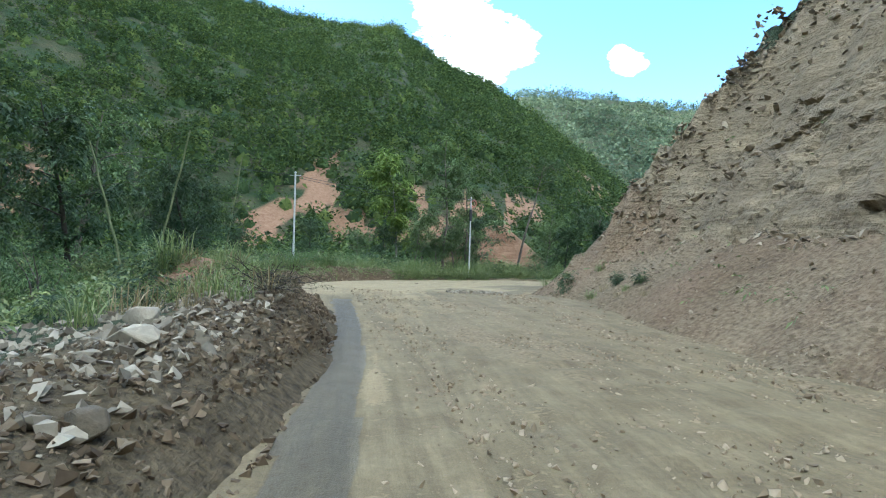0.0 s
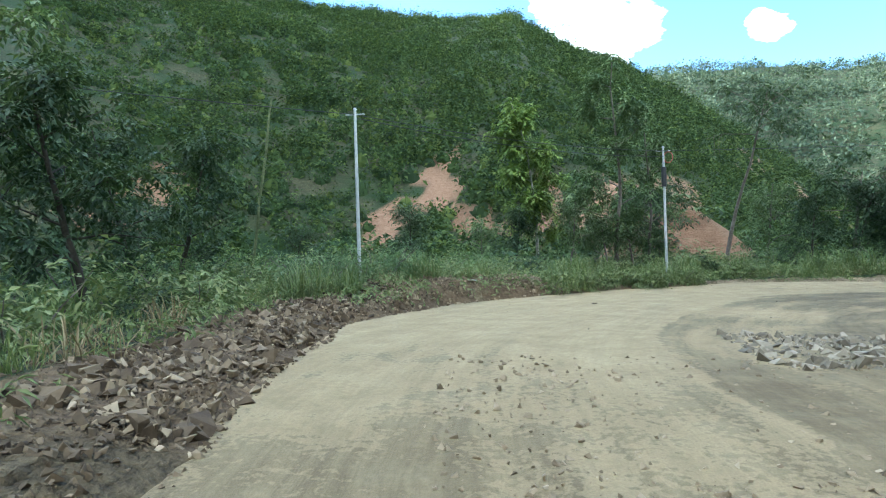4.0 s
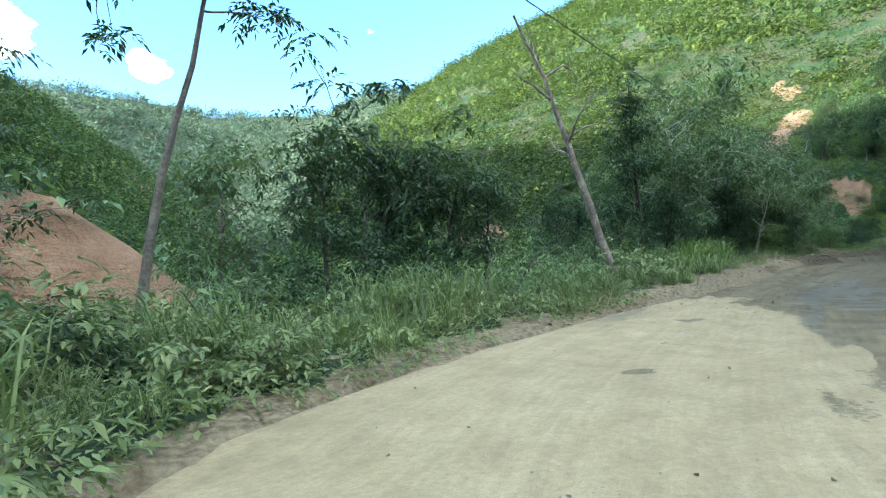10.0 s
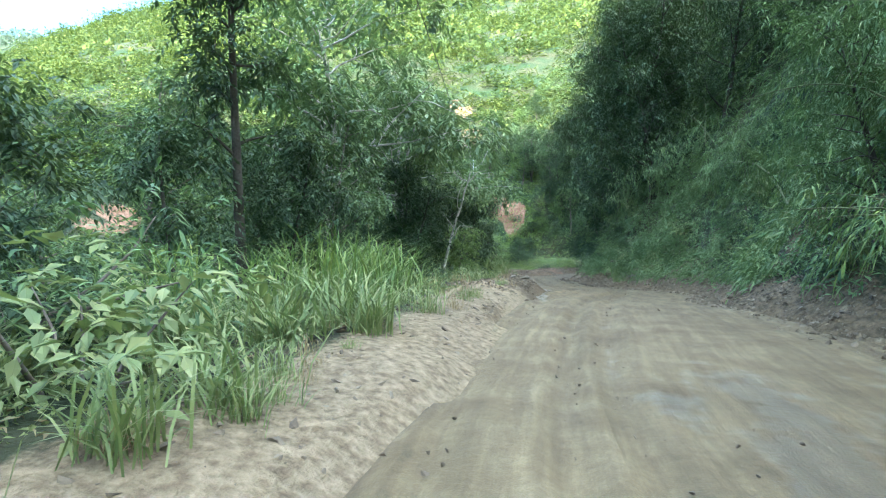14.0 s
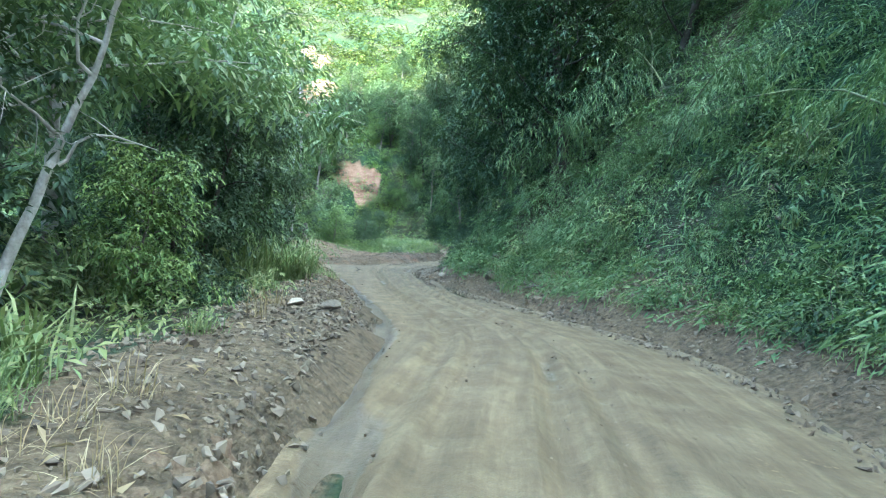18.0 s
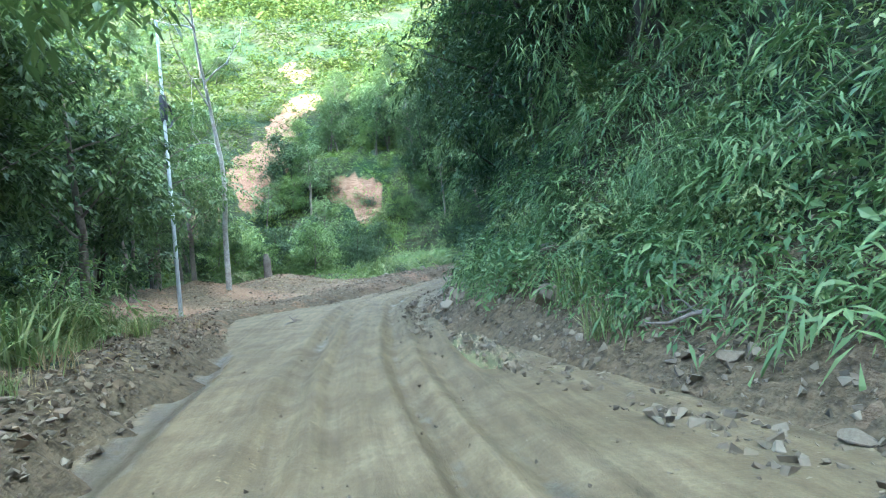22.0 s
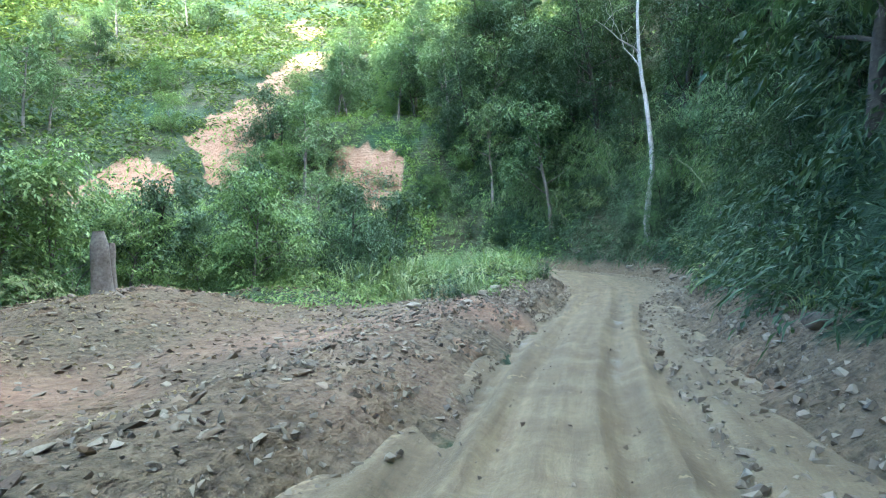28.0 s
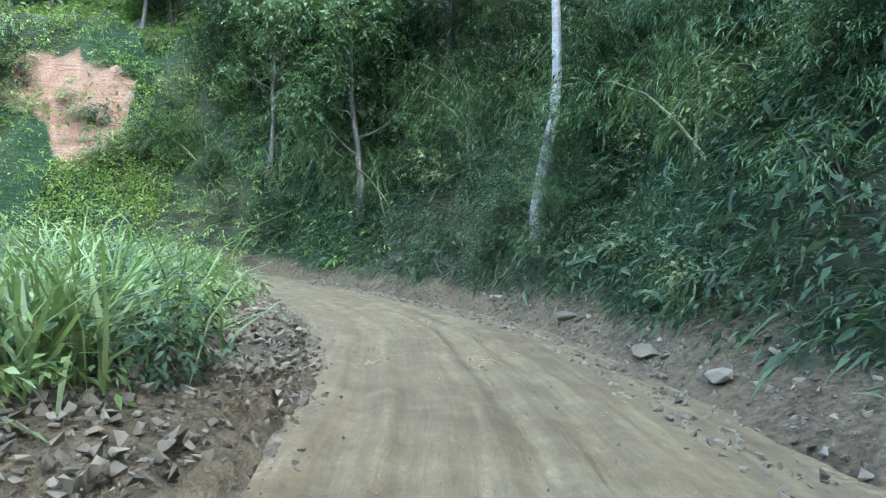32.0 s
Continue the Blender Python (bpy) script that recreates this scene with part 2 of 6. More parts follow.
# ---- the lie of the land: the road's line and what is beside it ----
def fbm(x, y, scale, seed, octaves=4):
    """Smooth value noise in numpy, about -1 to 1."""
    out, amp, tot = np.zeros_like(x, dtype=float), 1.0, 0.0
    rng = np.random.RandomState(seed)
    for o in range(octaves):
        ox, oy = rng.rand(2) * 100
        u, v = x / scale * 2**o + ox, y / scale * 2**o + oy
        i, j = np.floor(u).astype(np.int64), np.floor(v).astype(np.int64)
        fu, fv = u - i, v - j
        fu, fv = fu * fu * (3 - 2 * fu), fv * fv * (3 - 2 * fv)

        def h(a, b):
            k = (a * 374761393 + b * 668265263 + seed * 974711 + o * 31337) & 0x7FFFFFFF
            k = ((k ^ (k >> 13)) * 1274126177) & 0x7FFFFFFF
            return ((k ^ (k >> 16)) & 0xFFFF) / 32767.5 - 1

        out += amp * ((h(i, j) * (1 - fu) + h(i + 1, j) * fu) * (1 - fv) + (h(i, j + 1) * (1 - fu) + h(i + 1, j + 1) * fu) * fv)
        tot += amp
        amp *= 0.5
    return out / tot


EYE = 1.45
way = [m.translation for _, m in PATH]
line = [(0.0, -float(y), 1.5) for y in range(60, 0, -2)] + [tuple(v) for v in way]
line += [(92, 46.2, -0.65), (98, 45.9, -0.65), (103, 47.0, -0.6), (107, 49.3, -0.5), (110.5, 52.3, -0.4), (112, 57, -0.3), (113, 66, 0), (115, 74, 0.3)]
line = np.array(line)
run = np.r_[0, np.cumsum(np.hypot(*np.diff(line[:, :2], axis=0).T))]
start = float(run[30])
S = np.arange(0, run[-1], 0.5)
LINE = np.stack([np.interp(S, run, line[:, k]) for k in range(3)], 1)
for _ in range(6):
    LINE[1:-1] = (LINE[:-2] + 2 * LINE[1:-1] + LINE[2:]) / 4
S = S - start
TAN = np.gradient(LINE[:, :2], axis=0)
TAN /= np.linalg.norm(TAN, axis=1)[:, None]
LINE[:, 2] -= EYE


def along(s, *pairs):
    return np.interp(s, [p[0] for p in pairs], [p[1] for p in pairs])


def left_edge(s):
    return along(s, (-60, -2.2), (0, -1.2), (8.6, -1.0), (14.5, -1.0), (17, -1.5), (20, -1.8), (25, -2.5), (27, -3.4), (32, -3.8), (35, -3.3), (38, -2.9), (42, -2.2), (45, -3.0), (50.5, -2.5), (54.5, -2.1), (59, -1.3), (62, -0.8), (66, -0.6), (74, -0.7), (77, -1.3), (80, -1.9), (84, -2.2), (90, -2.5), (96, -2.6), (100, -3.2), (104, -4.0), (107, -1.9), (109.5, -1.6), (112, -1.0), (123, -0.9), (130, -1.2), (138, -2.0), (200, -2.0))


def right_foot(s):
    return along(s, (-60, 6.0), (8, 6.2), (14.3, 6.9), (19, 8.0), (24, 8.2), (30, 7.0), (40, 7.0), (50, 6.5), (58, 5.8), (62.8, 5.4), (65, 5.5), (67.3, 5.0), (69.5, 4.6), (76, 4.0), (82, 4.2), (87, 3.4), (91, 3.1), (94.2, 2.6), (96.5, 2.5), (98.5, 1.6), (103, 1.7), (105, 2.0), (112, 2.3), (121, 2.2), (124, 2.2), (128, 3.0), (131, 3.2), (136, 3.3), (142, 2.8), (150, 2.4), (240, 2.6))


def nearest(x, y):
    """For flat arrays: the run along the road, the offset to its right, and the road's height there."""
    s, d, z = np.empty_like(x), np.empty_like(x), np.empty_like(x)
    for k in range(0, len(x), 20000):
        px, py = x[k : k + 20000], y[k : k + 20000]
        best = np.argmin((px[:, None] - LINE[None, ::2, 0]) ** 2 + (py[:, None] - LINE[None, ::2, 1]) ** 2, axis=1) * 2
        dx, dy = px - LINE[best, 0], py - LINE[best, 1]
        tx, ty = TAN[best].T
        u = dx * tx + dy * ty
        s[k : k + 20000] = S[best] + np.clip(u, -0.6, 0.6)
        d[k : k + 20000] = np.where(dx * ty - dy * tx < 0, -1, 1) * np.hypot(dx, dy)
        near = np.abs(d[k : k + 20000]) < 12
        d[k : k + 20000][near] = (dx * ty - dy * tx)[near]
        z[k : k + 20000] = LINE[best, 2]
    return s, d, z


def hills(x, y):
    """The far hills round the valley, as ridges at their bearing and elevation from the bend."""
    rx, ry = x - 2.0, y - 30.0
    r, az = np.hypot(rx, ry), np.degrees(np.arctan2(rx, ry))
    out = np.full_like(x, -9.0)
    for ridge, foot, el in (
        # west of -46 degrees the ridge is unseen, raised to shade the road
        (390.0, 95.0, ((-180, 20), (-120, 28), (-85, 33), (-68, 31), (-56, 27), (-46, 24), (-14, 21.3), (-4, 21.4), (-2, 20.2), (2, 18), (6, 16.7), (9, 14.6), (13, 12), (17, 9), (20, 6.5), (24, 3), (28, -2), (180, -2))),
        (1300.0, 500.0, ((-180, -2), (-20, 8), (4, 13), (9, 15.4), (13, 15.3), (17, 14.7), (22, 13.9), (25, 13.6), (30, 13.4), (34, 13.7), (38, 15.3), (40.5, 15), (46, 14), (60, 12), (80, 0), (180, -2))),
        (350.0, 100.0, ((-180, -2), (28, -2), (33, 7), (37, 12), (41, 14.8), (44, 16.3), (49, 18.6), (53, 20.2), (58, 21.6), (64, 22.5), (78, 24), (90, 25), (110, 26), (150, 24), (180, -2))),
    ):
        top = ridge * np.tan(np.radians(np.interp(az, [p[0] for p in el], [p[1] for p in el])))
        f = np.clip((r - foot) / (ridge - foot), 0, 1.35)
        rise = np.where(f < 1, f ** 0.92, 1 - 0.5 * (f - 1))
        rough = fbm(x, y, ridge * 0.22, 5, 5) * ridge * (0.09 if ridge > 1000 else 0.035) * np.clip(f * 2, 0, 1) * np.clip(1.15 - f, 0.0, 1)
        out = np.maximum(out, -9 + (top + 9) * rise + rough)
    return out


def land(x, y):
    """Ground height and what lies on it, for flat arrays: height, run, offset, far (1: out on the hills)."""
    s, d, zr = nearest(x, y)
    far = hills(x, y)
    lump = fbm(x, y, 6.0, 11, 4)
    fine = fbm(x, y, 1.3, 12, 3)
    # left: shoulder, then the fall to the stream
    out = -(d - left_edge(s)) + 0.22 * fbm(x, y, 1.7, 13, 3)
    wide = along(s, (-60, 4), (0, 4.0), (12, 4.0), (20, 6.0), (28, 9.0), (40, 10.0), (48, 8.0), (56, 4.5), (66, 4.0), (80, 5.0), (95, 6.0), (102, 7.0), (108, 10.0), (116, 10.5), (124, 6.0), (130, 5.0), (150, 6.0), (200, 6.0))
    berm = along(s, (-60, 0.5), (2, 0.5), (7, 0.6), (10, 0.95), (13, 0.85), (16, 0.45), (22, 0.32), (29, 0.35), (31, 0.75), (36, 0.7), (38.5, 0.15), (55, 0.12), (68, 0.3), (80, 0.45), (90, 0.6), (97, 0.55), (101, 0.15), (107, 0.18), (112, 0.4), (124, 0.55), (140, 0.4), (200, 0.2))
    hump = np.interp(out, [0, 0.25, 0.8, 1.4, 2.4, 4.0], [0, 0.55, 0.9, 1.0, 0.6, 0.25]) * berm
    drop = np.clip(out - wide, 0, 60)
    left = zr + hump + np.clip(out, 0, 3) * 0.06 * (0.4 + lump) + fine * 0.11 * np.clip(out, 0, 1) - drop * 0.42 * np.clip(drop / 5, 0.2, 1)
    left = left + along(s, (98, 0), (103, 0.3), (108, 0.45), (118, 0.6), (124, 0.35), (129, 0)) * np.exp(-(((out - 8.0) / 2.2) ** 2)) * (1 + 0.7 * lump + 0.35 * fine)
    left = left + 0.9 * np.exp(-((x + 5.0) ** 2 + (y - 13.4) ** 2) / 1.6)
    left = np.maximum(left, -9.0 + lump * 0.8)
    left = np.maximum(left, -3.0 + 7.0 * np.exp(-(((x - 9.0 + 0.4 * (y - 64)) / 6.0) ** 2) - ((y - 66.0) / 3.6) ** 2) * (1 + 0.12 * lump))
    # right: fallen earth at the foot, then the cut face, then the hill
    up = d - right_foot(s) + 0.3 * fbm(x, y, 2.0, 14, 3)
    th = along(s, (-60, 3.5), (12, 3.5), (22, 2.0), (30, 1.0), (58, 0.5), (64, 0.6), (75, 1.0), (84, 1.6), (96, 2.0), (104, 1.2), (115, 0.9), (150, 0.8), (240, 0.8))
    face = np.tan(np.radians(along(s, (-60, 52), (20, 55), (27, 58), (33, 45), (52, 60), (57, 77), (68, 70), (80, 62), (96, 64), (120, 66), (145, 60), (156, 58), (240, 54))))
    tall = along(s, (-60, 26), (20, 24), (30, 14), (40, 10), (52, 14), (60, 22), (130, 24), (148, 22), (156, 13), (240, 10))
    tw = th / 0.70
    h1 = np.clip(up, 0, None) * 0.70
    h2 = th + (up - tw) * face
    h3 = tall + (up - tw - (tall - th) / face) * along(s, (-60, 0.62), (146, 0.62), (156, 0.35), (240, 0.3))
    cut = np.where(up < tw, h1, np.minimum(h2, h3))
    crag = (fbm(x + 0.3 * cut, y + 0.3 * cut, 3.5, 21, 4) * 0.42 + np.abs(fbm(x + cut * 0.5, y - cut * 0.4, 2.2, 22, 4)) * along(s, (34, 0.9), (50, 0.45)) - 0.15) * np.clip(up - tw * 0.6, 0, 3)
    right = zr + np.minimum(cut, along(s, (-60, 95), (147, 95), (156, 24), (240, 20)) + np.where(s > 153, np.clip(-0.5 * (up - 14), -40, 0), 0.05 * cut)) + np.where(up > 0, crag + fine * 0.12 * np.clip(up * 2, 0, 1), 0) + np.clip(up, 0, 100) / 100 * fbm(x, y, 40, 23, 3) * 8
    near = np.where(d < 0, np.where(out > 0, left, zr - 0.14), np.where(up > 0, right, zr - 0.14))
    z = np.where(d < 0, np.maximum(near, np.where(far > zr, zr - 2 + (far - zr + 2) * np.clip((out - wide) / 18, 0, 1), far)), np.maximum(near, zr - 1 + (far - zr + 1) * np.clip((up - 4) / 26, 0, 1)))
    # past the last bend the road's cut runs out into the hill
    q = np.clip(((x - 114.3) * 0.24 + (y - 70.0) * 0.97 + 4) / 14, 0, 1) * np.clip((x - 85) / 15, 0, 1)
    q = q * q * (3 - 2 * q)
    z = z * (1 - q) + far * q
    return z, s, d, (far > near)


def sheet(name, x, y, z, mat, attrs=(), smooth=True):
    """A grid mesh from 2D arrays."""
    ny, nx = x.shape
    me = bpy.data.meshes.new(name)
    idx = np.arange(nx * ny).reshape(ny, nx)
    q = np.stack([idx[:-1, :-1], idx[:-1, 1:], idx[1:, 1:], idx[1:, :-1]], -1).reshape(-1)
    me.vertices.add(nx * ny)
    me.vertices.foreach_set("co", np.stack([x, y, z], -1).astype(np.float32).ravel())
    me.loops.add(len(q))
    me.loops.foreach_set("vertex_index", q.astype(np.int32))
    me.polygons.add(len(q) // 4)
    me.polygons.foreach_set("loop_start", np.arange(0, len(q), 4, dtype=np.int32))
    me.update(calc_edges=True)
    me.polygons.foreach_set("use_smooth", np.full(len(q) // 4, smooth))
    for key, val in attrs:
        at = me.attributes.new(key, "FLOAT", "POINT")
        at.data.foreach_set("value", np.ascontiguousarray(val, dtype=np.float32).ravel())
    me.materials.append(mat)
    return new(name, me)


def spaced(lo, hi, step, far_lo, far_hi, grow=1.09):
    mid = list(np.arange(lo, hi, step))
    a, st = [], step
    v = lo
    while v > far_lo:
        st *= grow
        v -= st
        a.append(v)
    b, st, v = [], step, mid[-1]
    while v < far_hi:
        st *= grow
        v += st
        b.append(v)
    return np.array(a[::-1] + mid + b)


gx, gy = np.meshgrid(spaced(-16, 160, 0.5, -1500, 1800), spaced(-8, 92, 0.5, -900, 2200))
gz, gs, gd, gfar = (v.reshape(gx.shape) for v in land(gx.ravel(), gy.ravel()))
g_up, g_out = gd - right_foot(gs), left_edge(gs) - gd
soil = np.where((g_out > -0.5) & (g_out < along(gs, (0, 2.2), (26, 1.6), (30, 1.0), (36, 2.5), (40, 0.5), (46, 0.5), (50, 0.9), (60, 1.2), (66, 1.4), (74, 1.6), (84, 1.2), (95, 1.2), (101, 6), (108, 9.5), (117, 9.5), (122, 2.5), (200, 1.5))), 1.0, 0.0)
soil = np.maximum(soil, np.where((g_up > -0.5) & (g_up < along(gs, (0, 5), (30, 5), (50, 1.5), (82, 1.0), (86, 1.9), (103, 1.9), (107, 1.0), (200, 0.8))), 0.9, 0.0))
rock = np.where((g_up > 4.0 + 1.5 * fbm(gx, gy, 4.0, 25, 3)) & (g_up < 30) & (gs < 40), 1.0, 0.0)
rock = np.maximum(rock, np.where((g_up > 0.5) & (g_up < 14) & (gs > 50) & (gs < 67 + 2 * fbm(gx, gy, 3.0, 26, 2)), 0.9, 0.0))


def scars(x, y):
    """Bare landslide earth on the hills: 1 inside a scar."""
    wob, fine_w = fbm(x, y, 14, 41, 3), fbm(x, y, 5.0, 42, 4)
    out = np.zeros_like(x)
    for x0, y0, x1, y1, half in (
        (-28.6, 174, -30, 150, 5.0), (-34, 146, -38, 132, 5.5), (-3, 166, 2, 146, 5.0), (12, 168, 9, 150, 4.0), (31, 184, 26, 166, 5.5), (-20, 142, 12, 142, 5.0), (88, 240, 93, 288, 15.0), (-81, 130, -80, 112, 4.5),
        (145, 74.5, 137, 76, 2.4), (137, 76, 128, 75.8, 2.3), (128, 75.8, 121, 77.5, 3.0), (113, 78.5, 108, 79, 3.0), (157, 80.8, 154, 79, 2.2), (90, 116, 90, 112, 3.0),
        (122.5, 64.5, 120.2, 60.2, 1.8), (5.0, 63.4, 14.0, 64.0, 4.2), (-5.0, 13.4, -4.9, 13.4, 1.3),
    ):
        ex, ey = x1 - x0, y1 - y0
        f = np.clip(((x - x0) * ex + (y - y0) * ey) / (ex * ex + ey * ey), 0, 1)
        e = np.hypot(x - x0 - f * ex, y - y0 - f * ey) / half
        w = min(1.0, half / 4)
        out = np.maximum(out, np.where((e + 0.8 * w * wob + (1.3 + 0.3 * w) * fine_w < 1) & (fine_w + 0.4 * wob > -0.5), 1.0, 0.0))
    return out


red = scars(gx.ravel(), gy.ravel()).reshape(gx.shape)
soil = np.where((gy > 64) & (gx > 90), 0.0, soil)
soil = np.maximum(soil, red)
red = np.maximum(red, np.where((g_up > 0) & (g_up < 5) & (gs < 30), np.clip(0.4 + 0.6 * fbm(gx, gy, 4.0, 43, 3), 0, 0.75), 0.0))
red = np.maximum(red, np.where((g_out > 0) & (gs > 98) & (gs < 122), np.clip(0.2 + 0.9 * fbm(gx, gy, 3.0, 46, 3), 0, 0.7), 0.0))
red = np.maximum(red, np.where((g_out > -1) & (g_out < 3) & (gs > 20) & (gs < 60), 0.2, 0.0))
dry = np.where((g_up > -0.5) & (g_up < 6) & (gs < 32), np.clip(0.42 + 0.5 * fbm(gx, gy, 3.0, 44, 3), 0, 0.9), 0.0)
dry = np.maximum(dry, np.where((g_out > -0.8) & (g_out < 2.2) & (gs > 42) & (gs < 73), 0.8, 0.0))
ground = tagged(sheet("ground", gx, gy, gz, MAT_GROUND, (("soil", soil), ("rock", rock), ("red", red), ("dry", dry))), "valley side of litter, red earth and cut rock", "ground", kind="structure")


def blocks(u, v, seed):
    """Broken rock: for each point the random height of the block it lies in, and how near the block's edge it is."""
    best, second, val = np.full(u.shape, 9.0), np.full(u.shape, 9.0), np.zeros(u.shape)
    iu, iv = np.floor(u).astype(np.int64), np.floor(v).astype(np.int64)
    for a_ in (-1, 0, 1):
        for b_ in (-1, 0, 1):
            k = (((iu + a_) * 73856093) ^ ((iv + b_) * 19349663) ^ (seed * 83492791)) & 0x7FFFFFFF
            k = ((k ^ (k >> 13)) * 1274126177) & 0x7FFFFFFF
            ju, jv, h = (k & 1023) / 1023, ((k >> 10) & 1023) / 1023, ((k >> 20) & 1023) / 1023
            e_ = np.hypot(iu + a_ + ju - u, iv + b_ + jv - v)
            second = np.where(e_ < best, best, np.minimum(second, e_))
            val = np.where(e_ < best, h, val)
            best = np.minimum(best, e_)
    return val, second - best


def rock_face(label, s0, s1, h0, h1, step, slope, back, size, rough, seed):
    """A sheet of jointed rock in front of the cut: blocks of two sizes along tilted beds."""
    fs, fh = np.meshgrid(np.arange(s0, s1, step), np.arange(h0, h1, step), indexing="ij")
    wob = fbm(fs, fh, 2.6, seed, 3)
    lean = 0.35 * fs + fh
    b1, e1 = blocks((fs + 0.2 * wob) / (size * 1.7), (lean + 0.25 * wob) / size, seed)
    b2, e2 = blocks((fs - 0.3 * fh) / (size * 0.6), lean / (size * 0.5), seed + 1)
    out = rough * (1.1 * b1 + 0.35 * b2 - 0.25 * np.exp(-e1 * 14) - 0.12 * np.exp(-e2 * 10)) + 0.6 * rough * fbm(fs, fh, 3.5, seed + 2, 4)
    rim = np.minimum(np.minimum(fs - s0, s1 - fs) / 1.6, (h1 - fh) / 2.0)
    out = out * np.clip((fh - h0) / 1.5, 0.3, 1) - 1.6 * np.clip(0.8 - rim + 0.5 * fbm(fs, fh, 1.5, seed + 3, 3), 0, 2)
    d_ = right_foot(fs) + back + fh / math.tan(radians(slope)) - out
    x_, y_ = at_road(fs, d_)
    z_ = np.interp(fs, S, LINE[:, 2]) + fh + 0.25 * rough * b2
    one = np.ones_like(fs)
    return tagged(sheet("rock_face", x_, y_, z_, MAT_GROUND, (("soil", 0 * one), ("rock", one), ("red", 0 * one)), False), label, "rock", kind="structure")


def at_road(s, d):
    """World place of a point d metres to the right of the road's line."""
    x, y, tx_, ty_ = (np.interp(s, S, v) for v in (LINE[:, 0], LINE[:, 1], TAN[:, 0], TAN[:, 1]))
    return x + d * ty_, y - d * tx_


rock_face("blocky brown rock of the cut wall", 56.0, 68.6, -0.8, 8.0, 0.09, 79, 0.35, 0.95, 0.42, 201)
rock_face("bedded grey-brown rock of the road cut", 4.0, 32.0, 1.4, 18.0, 0.15, 54, 2.15, 0.9, 0.4, 211)

# the road: a ribbon with wheel ruts, on the ground
rs = np.arange(-10, 162, 0.16)
ru = np.linspace(0, 1, 88)
bx, by, bz, tx, ty = (np.interp(rs, S, v) for v in (LINE[:, 0], LINE[:, 1], LINE[:, 2], TAN[:, 0], TAN[:, 1]))
L, R = left_edge(rs) - 0.5, right_foot(rs) + 0.6
off = L[:, None] + (R - L)[:, None] * ru[None, :]
rx, ry = bx[:, None] + off * ty[:, None], by[:, None] - off * tx[:, None]
ss = np.repeat(rs[:, None], 88, 1)
wander = fbm(ss, ss * 0, 14, 31, 2) * 0.35
rut = np.zeros_like(off)
for c, w, dep in ((-0.75, 0.17, 1.0), (0.75, 0.17, 1.0), (-0.25, 0.12, 0.6), (1.3, 0.15, 0.7), (-0.48, 0.09, -0.55), (0.5, 0.09, -0.55), (1.02, 0.09, -0.5), (0.1, 0.1, -0.35), (1.62, 0.12, -0.45), (-1.05, 0.1, -0.4)):
    rut += dep * np.exp(-(((off - c - wander - 0.12 * fbm(ss + c * 9, ss * 0, 3.0, 35, 3)) / w) ** 2)) * (1 + 0.5 * fbm(ss, off * 2 + c, 1.1, 36, 3))
depth = along(ss, (0, 0.035), (26, 0.015), (50, 0.02), (60, 0.06), (78, 0.08), (92, 0.10), (104, 0.11), (112, 0.09), (125, 0.05), (140, 0.04))
edge = np.minimum(ru, 1 - ru)[None, :] * (R - L)[:, None]
rz = bz[:, None] - rut * depth + fbm(rx, ry, 1.6, 33, 4) * along(ss, (0, 0.035), (20, 0.03), (28, 0.014), (52, 0.016), (62, 0.03)) + fbm(rx, ry, 0.35, 34, 2) * 0.014 * along(ss, (0, 1.4), (24, 0.5), (55, 0.6), (88, 1.3), (140, 1.2)) - np.clip(0.45 - edge, 0, 1) * 0.5
pool = ((ss - 95.2) / 2.6) ** 2 + ((off - 2.0 - 0.1 * fbm(ss, ss * 0, 1.5, 92, 2)) / 0.42) ** 2
rz -= 0.06 * np.clip(1.4 - pool, 0, 1)
mud = along(ss, (-50, 0.85), (12, 0.8), (20, 0.52), (26, 0.12), (50, 0.12), (56, 0.45), (62, 0.9), (140, 0.8)) + np.where((ss > 14) & (ss < 58) & (off > 2.6), 0.4, 0)
rz -= 0.11 * np.exp(-(((off - left_edge(ss) - 0.22) / 0.2) ** 2)) * along(ss, (72, 0), (76, 1), (97, 1), (100, 0))
mud -= np.clip(0.32 * np.exp(-(((off + 0.2 + 0.15 * wander) / 0.16) ** 2)) * (0.6 + fbm(ss, off, 1.2, 44, 3)), 0, 1) * along(ss, (15, 1), (20, 0))
mud += 0.45 * along(ss, (46, 0), (51, 1), (60, 1), (62, 0.3), (66, 0))
mud -= 1.1 * np.exp(-(((off - 0.1 - 0.5 * wander) / 1.15) ** 4)) * along(ss, (44, 0), (47, 1), (56, 0.9), (60, 0.5), (63, 0)) * np.clip(0.75 + 1.3 * fbm(rx * 1.6, ry, 1.2, 47, 4), 0, 1.2)
mud -= 0.9 * np.clip((-0.1 - off) / 0.7, 0, 1) * along(ss, (42, 0), (46, 1), (57, 1), (61, 0))
mud = mud + (0.5 * fbm(ss * 0.22, off * 1.5, 1.0, 37, 4) + 0.35 * fbm(rx, ry, 2.4, 38, 3)) * along(ss, (0, 0.45), (16, 0.5), (26, 0.9), (46, 1.0), (52, 1.5), (61, 1.4), (68, 0.5))
mud = 0.5 + (mud - 0.5) * along(ss, (44, 1), (50, 2.6), (62, 2.6), (67, 1))
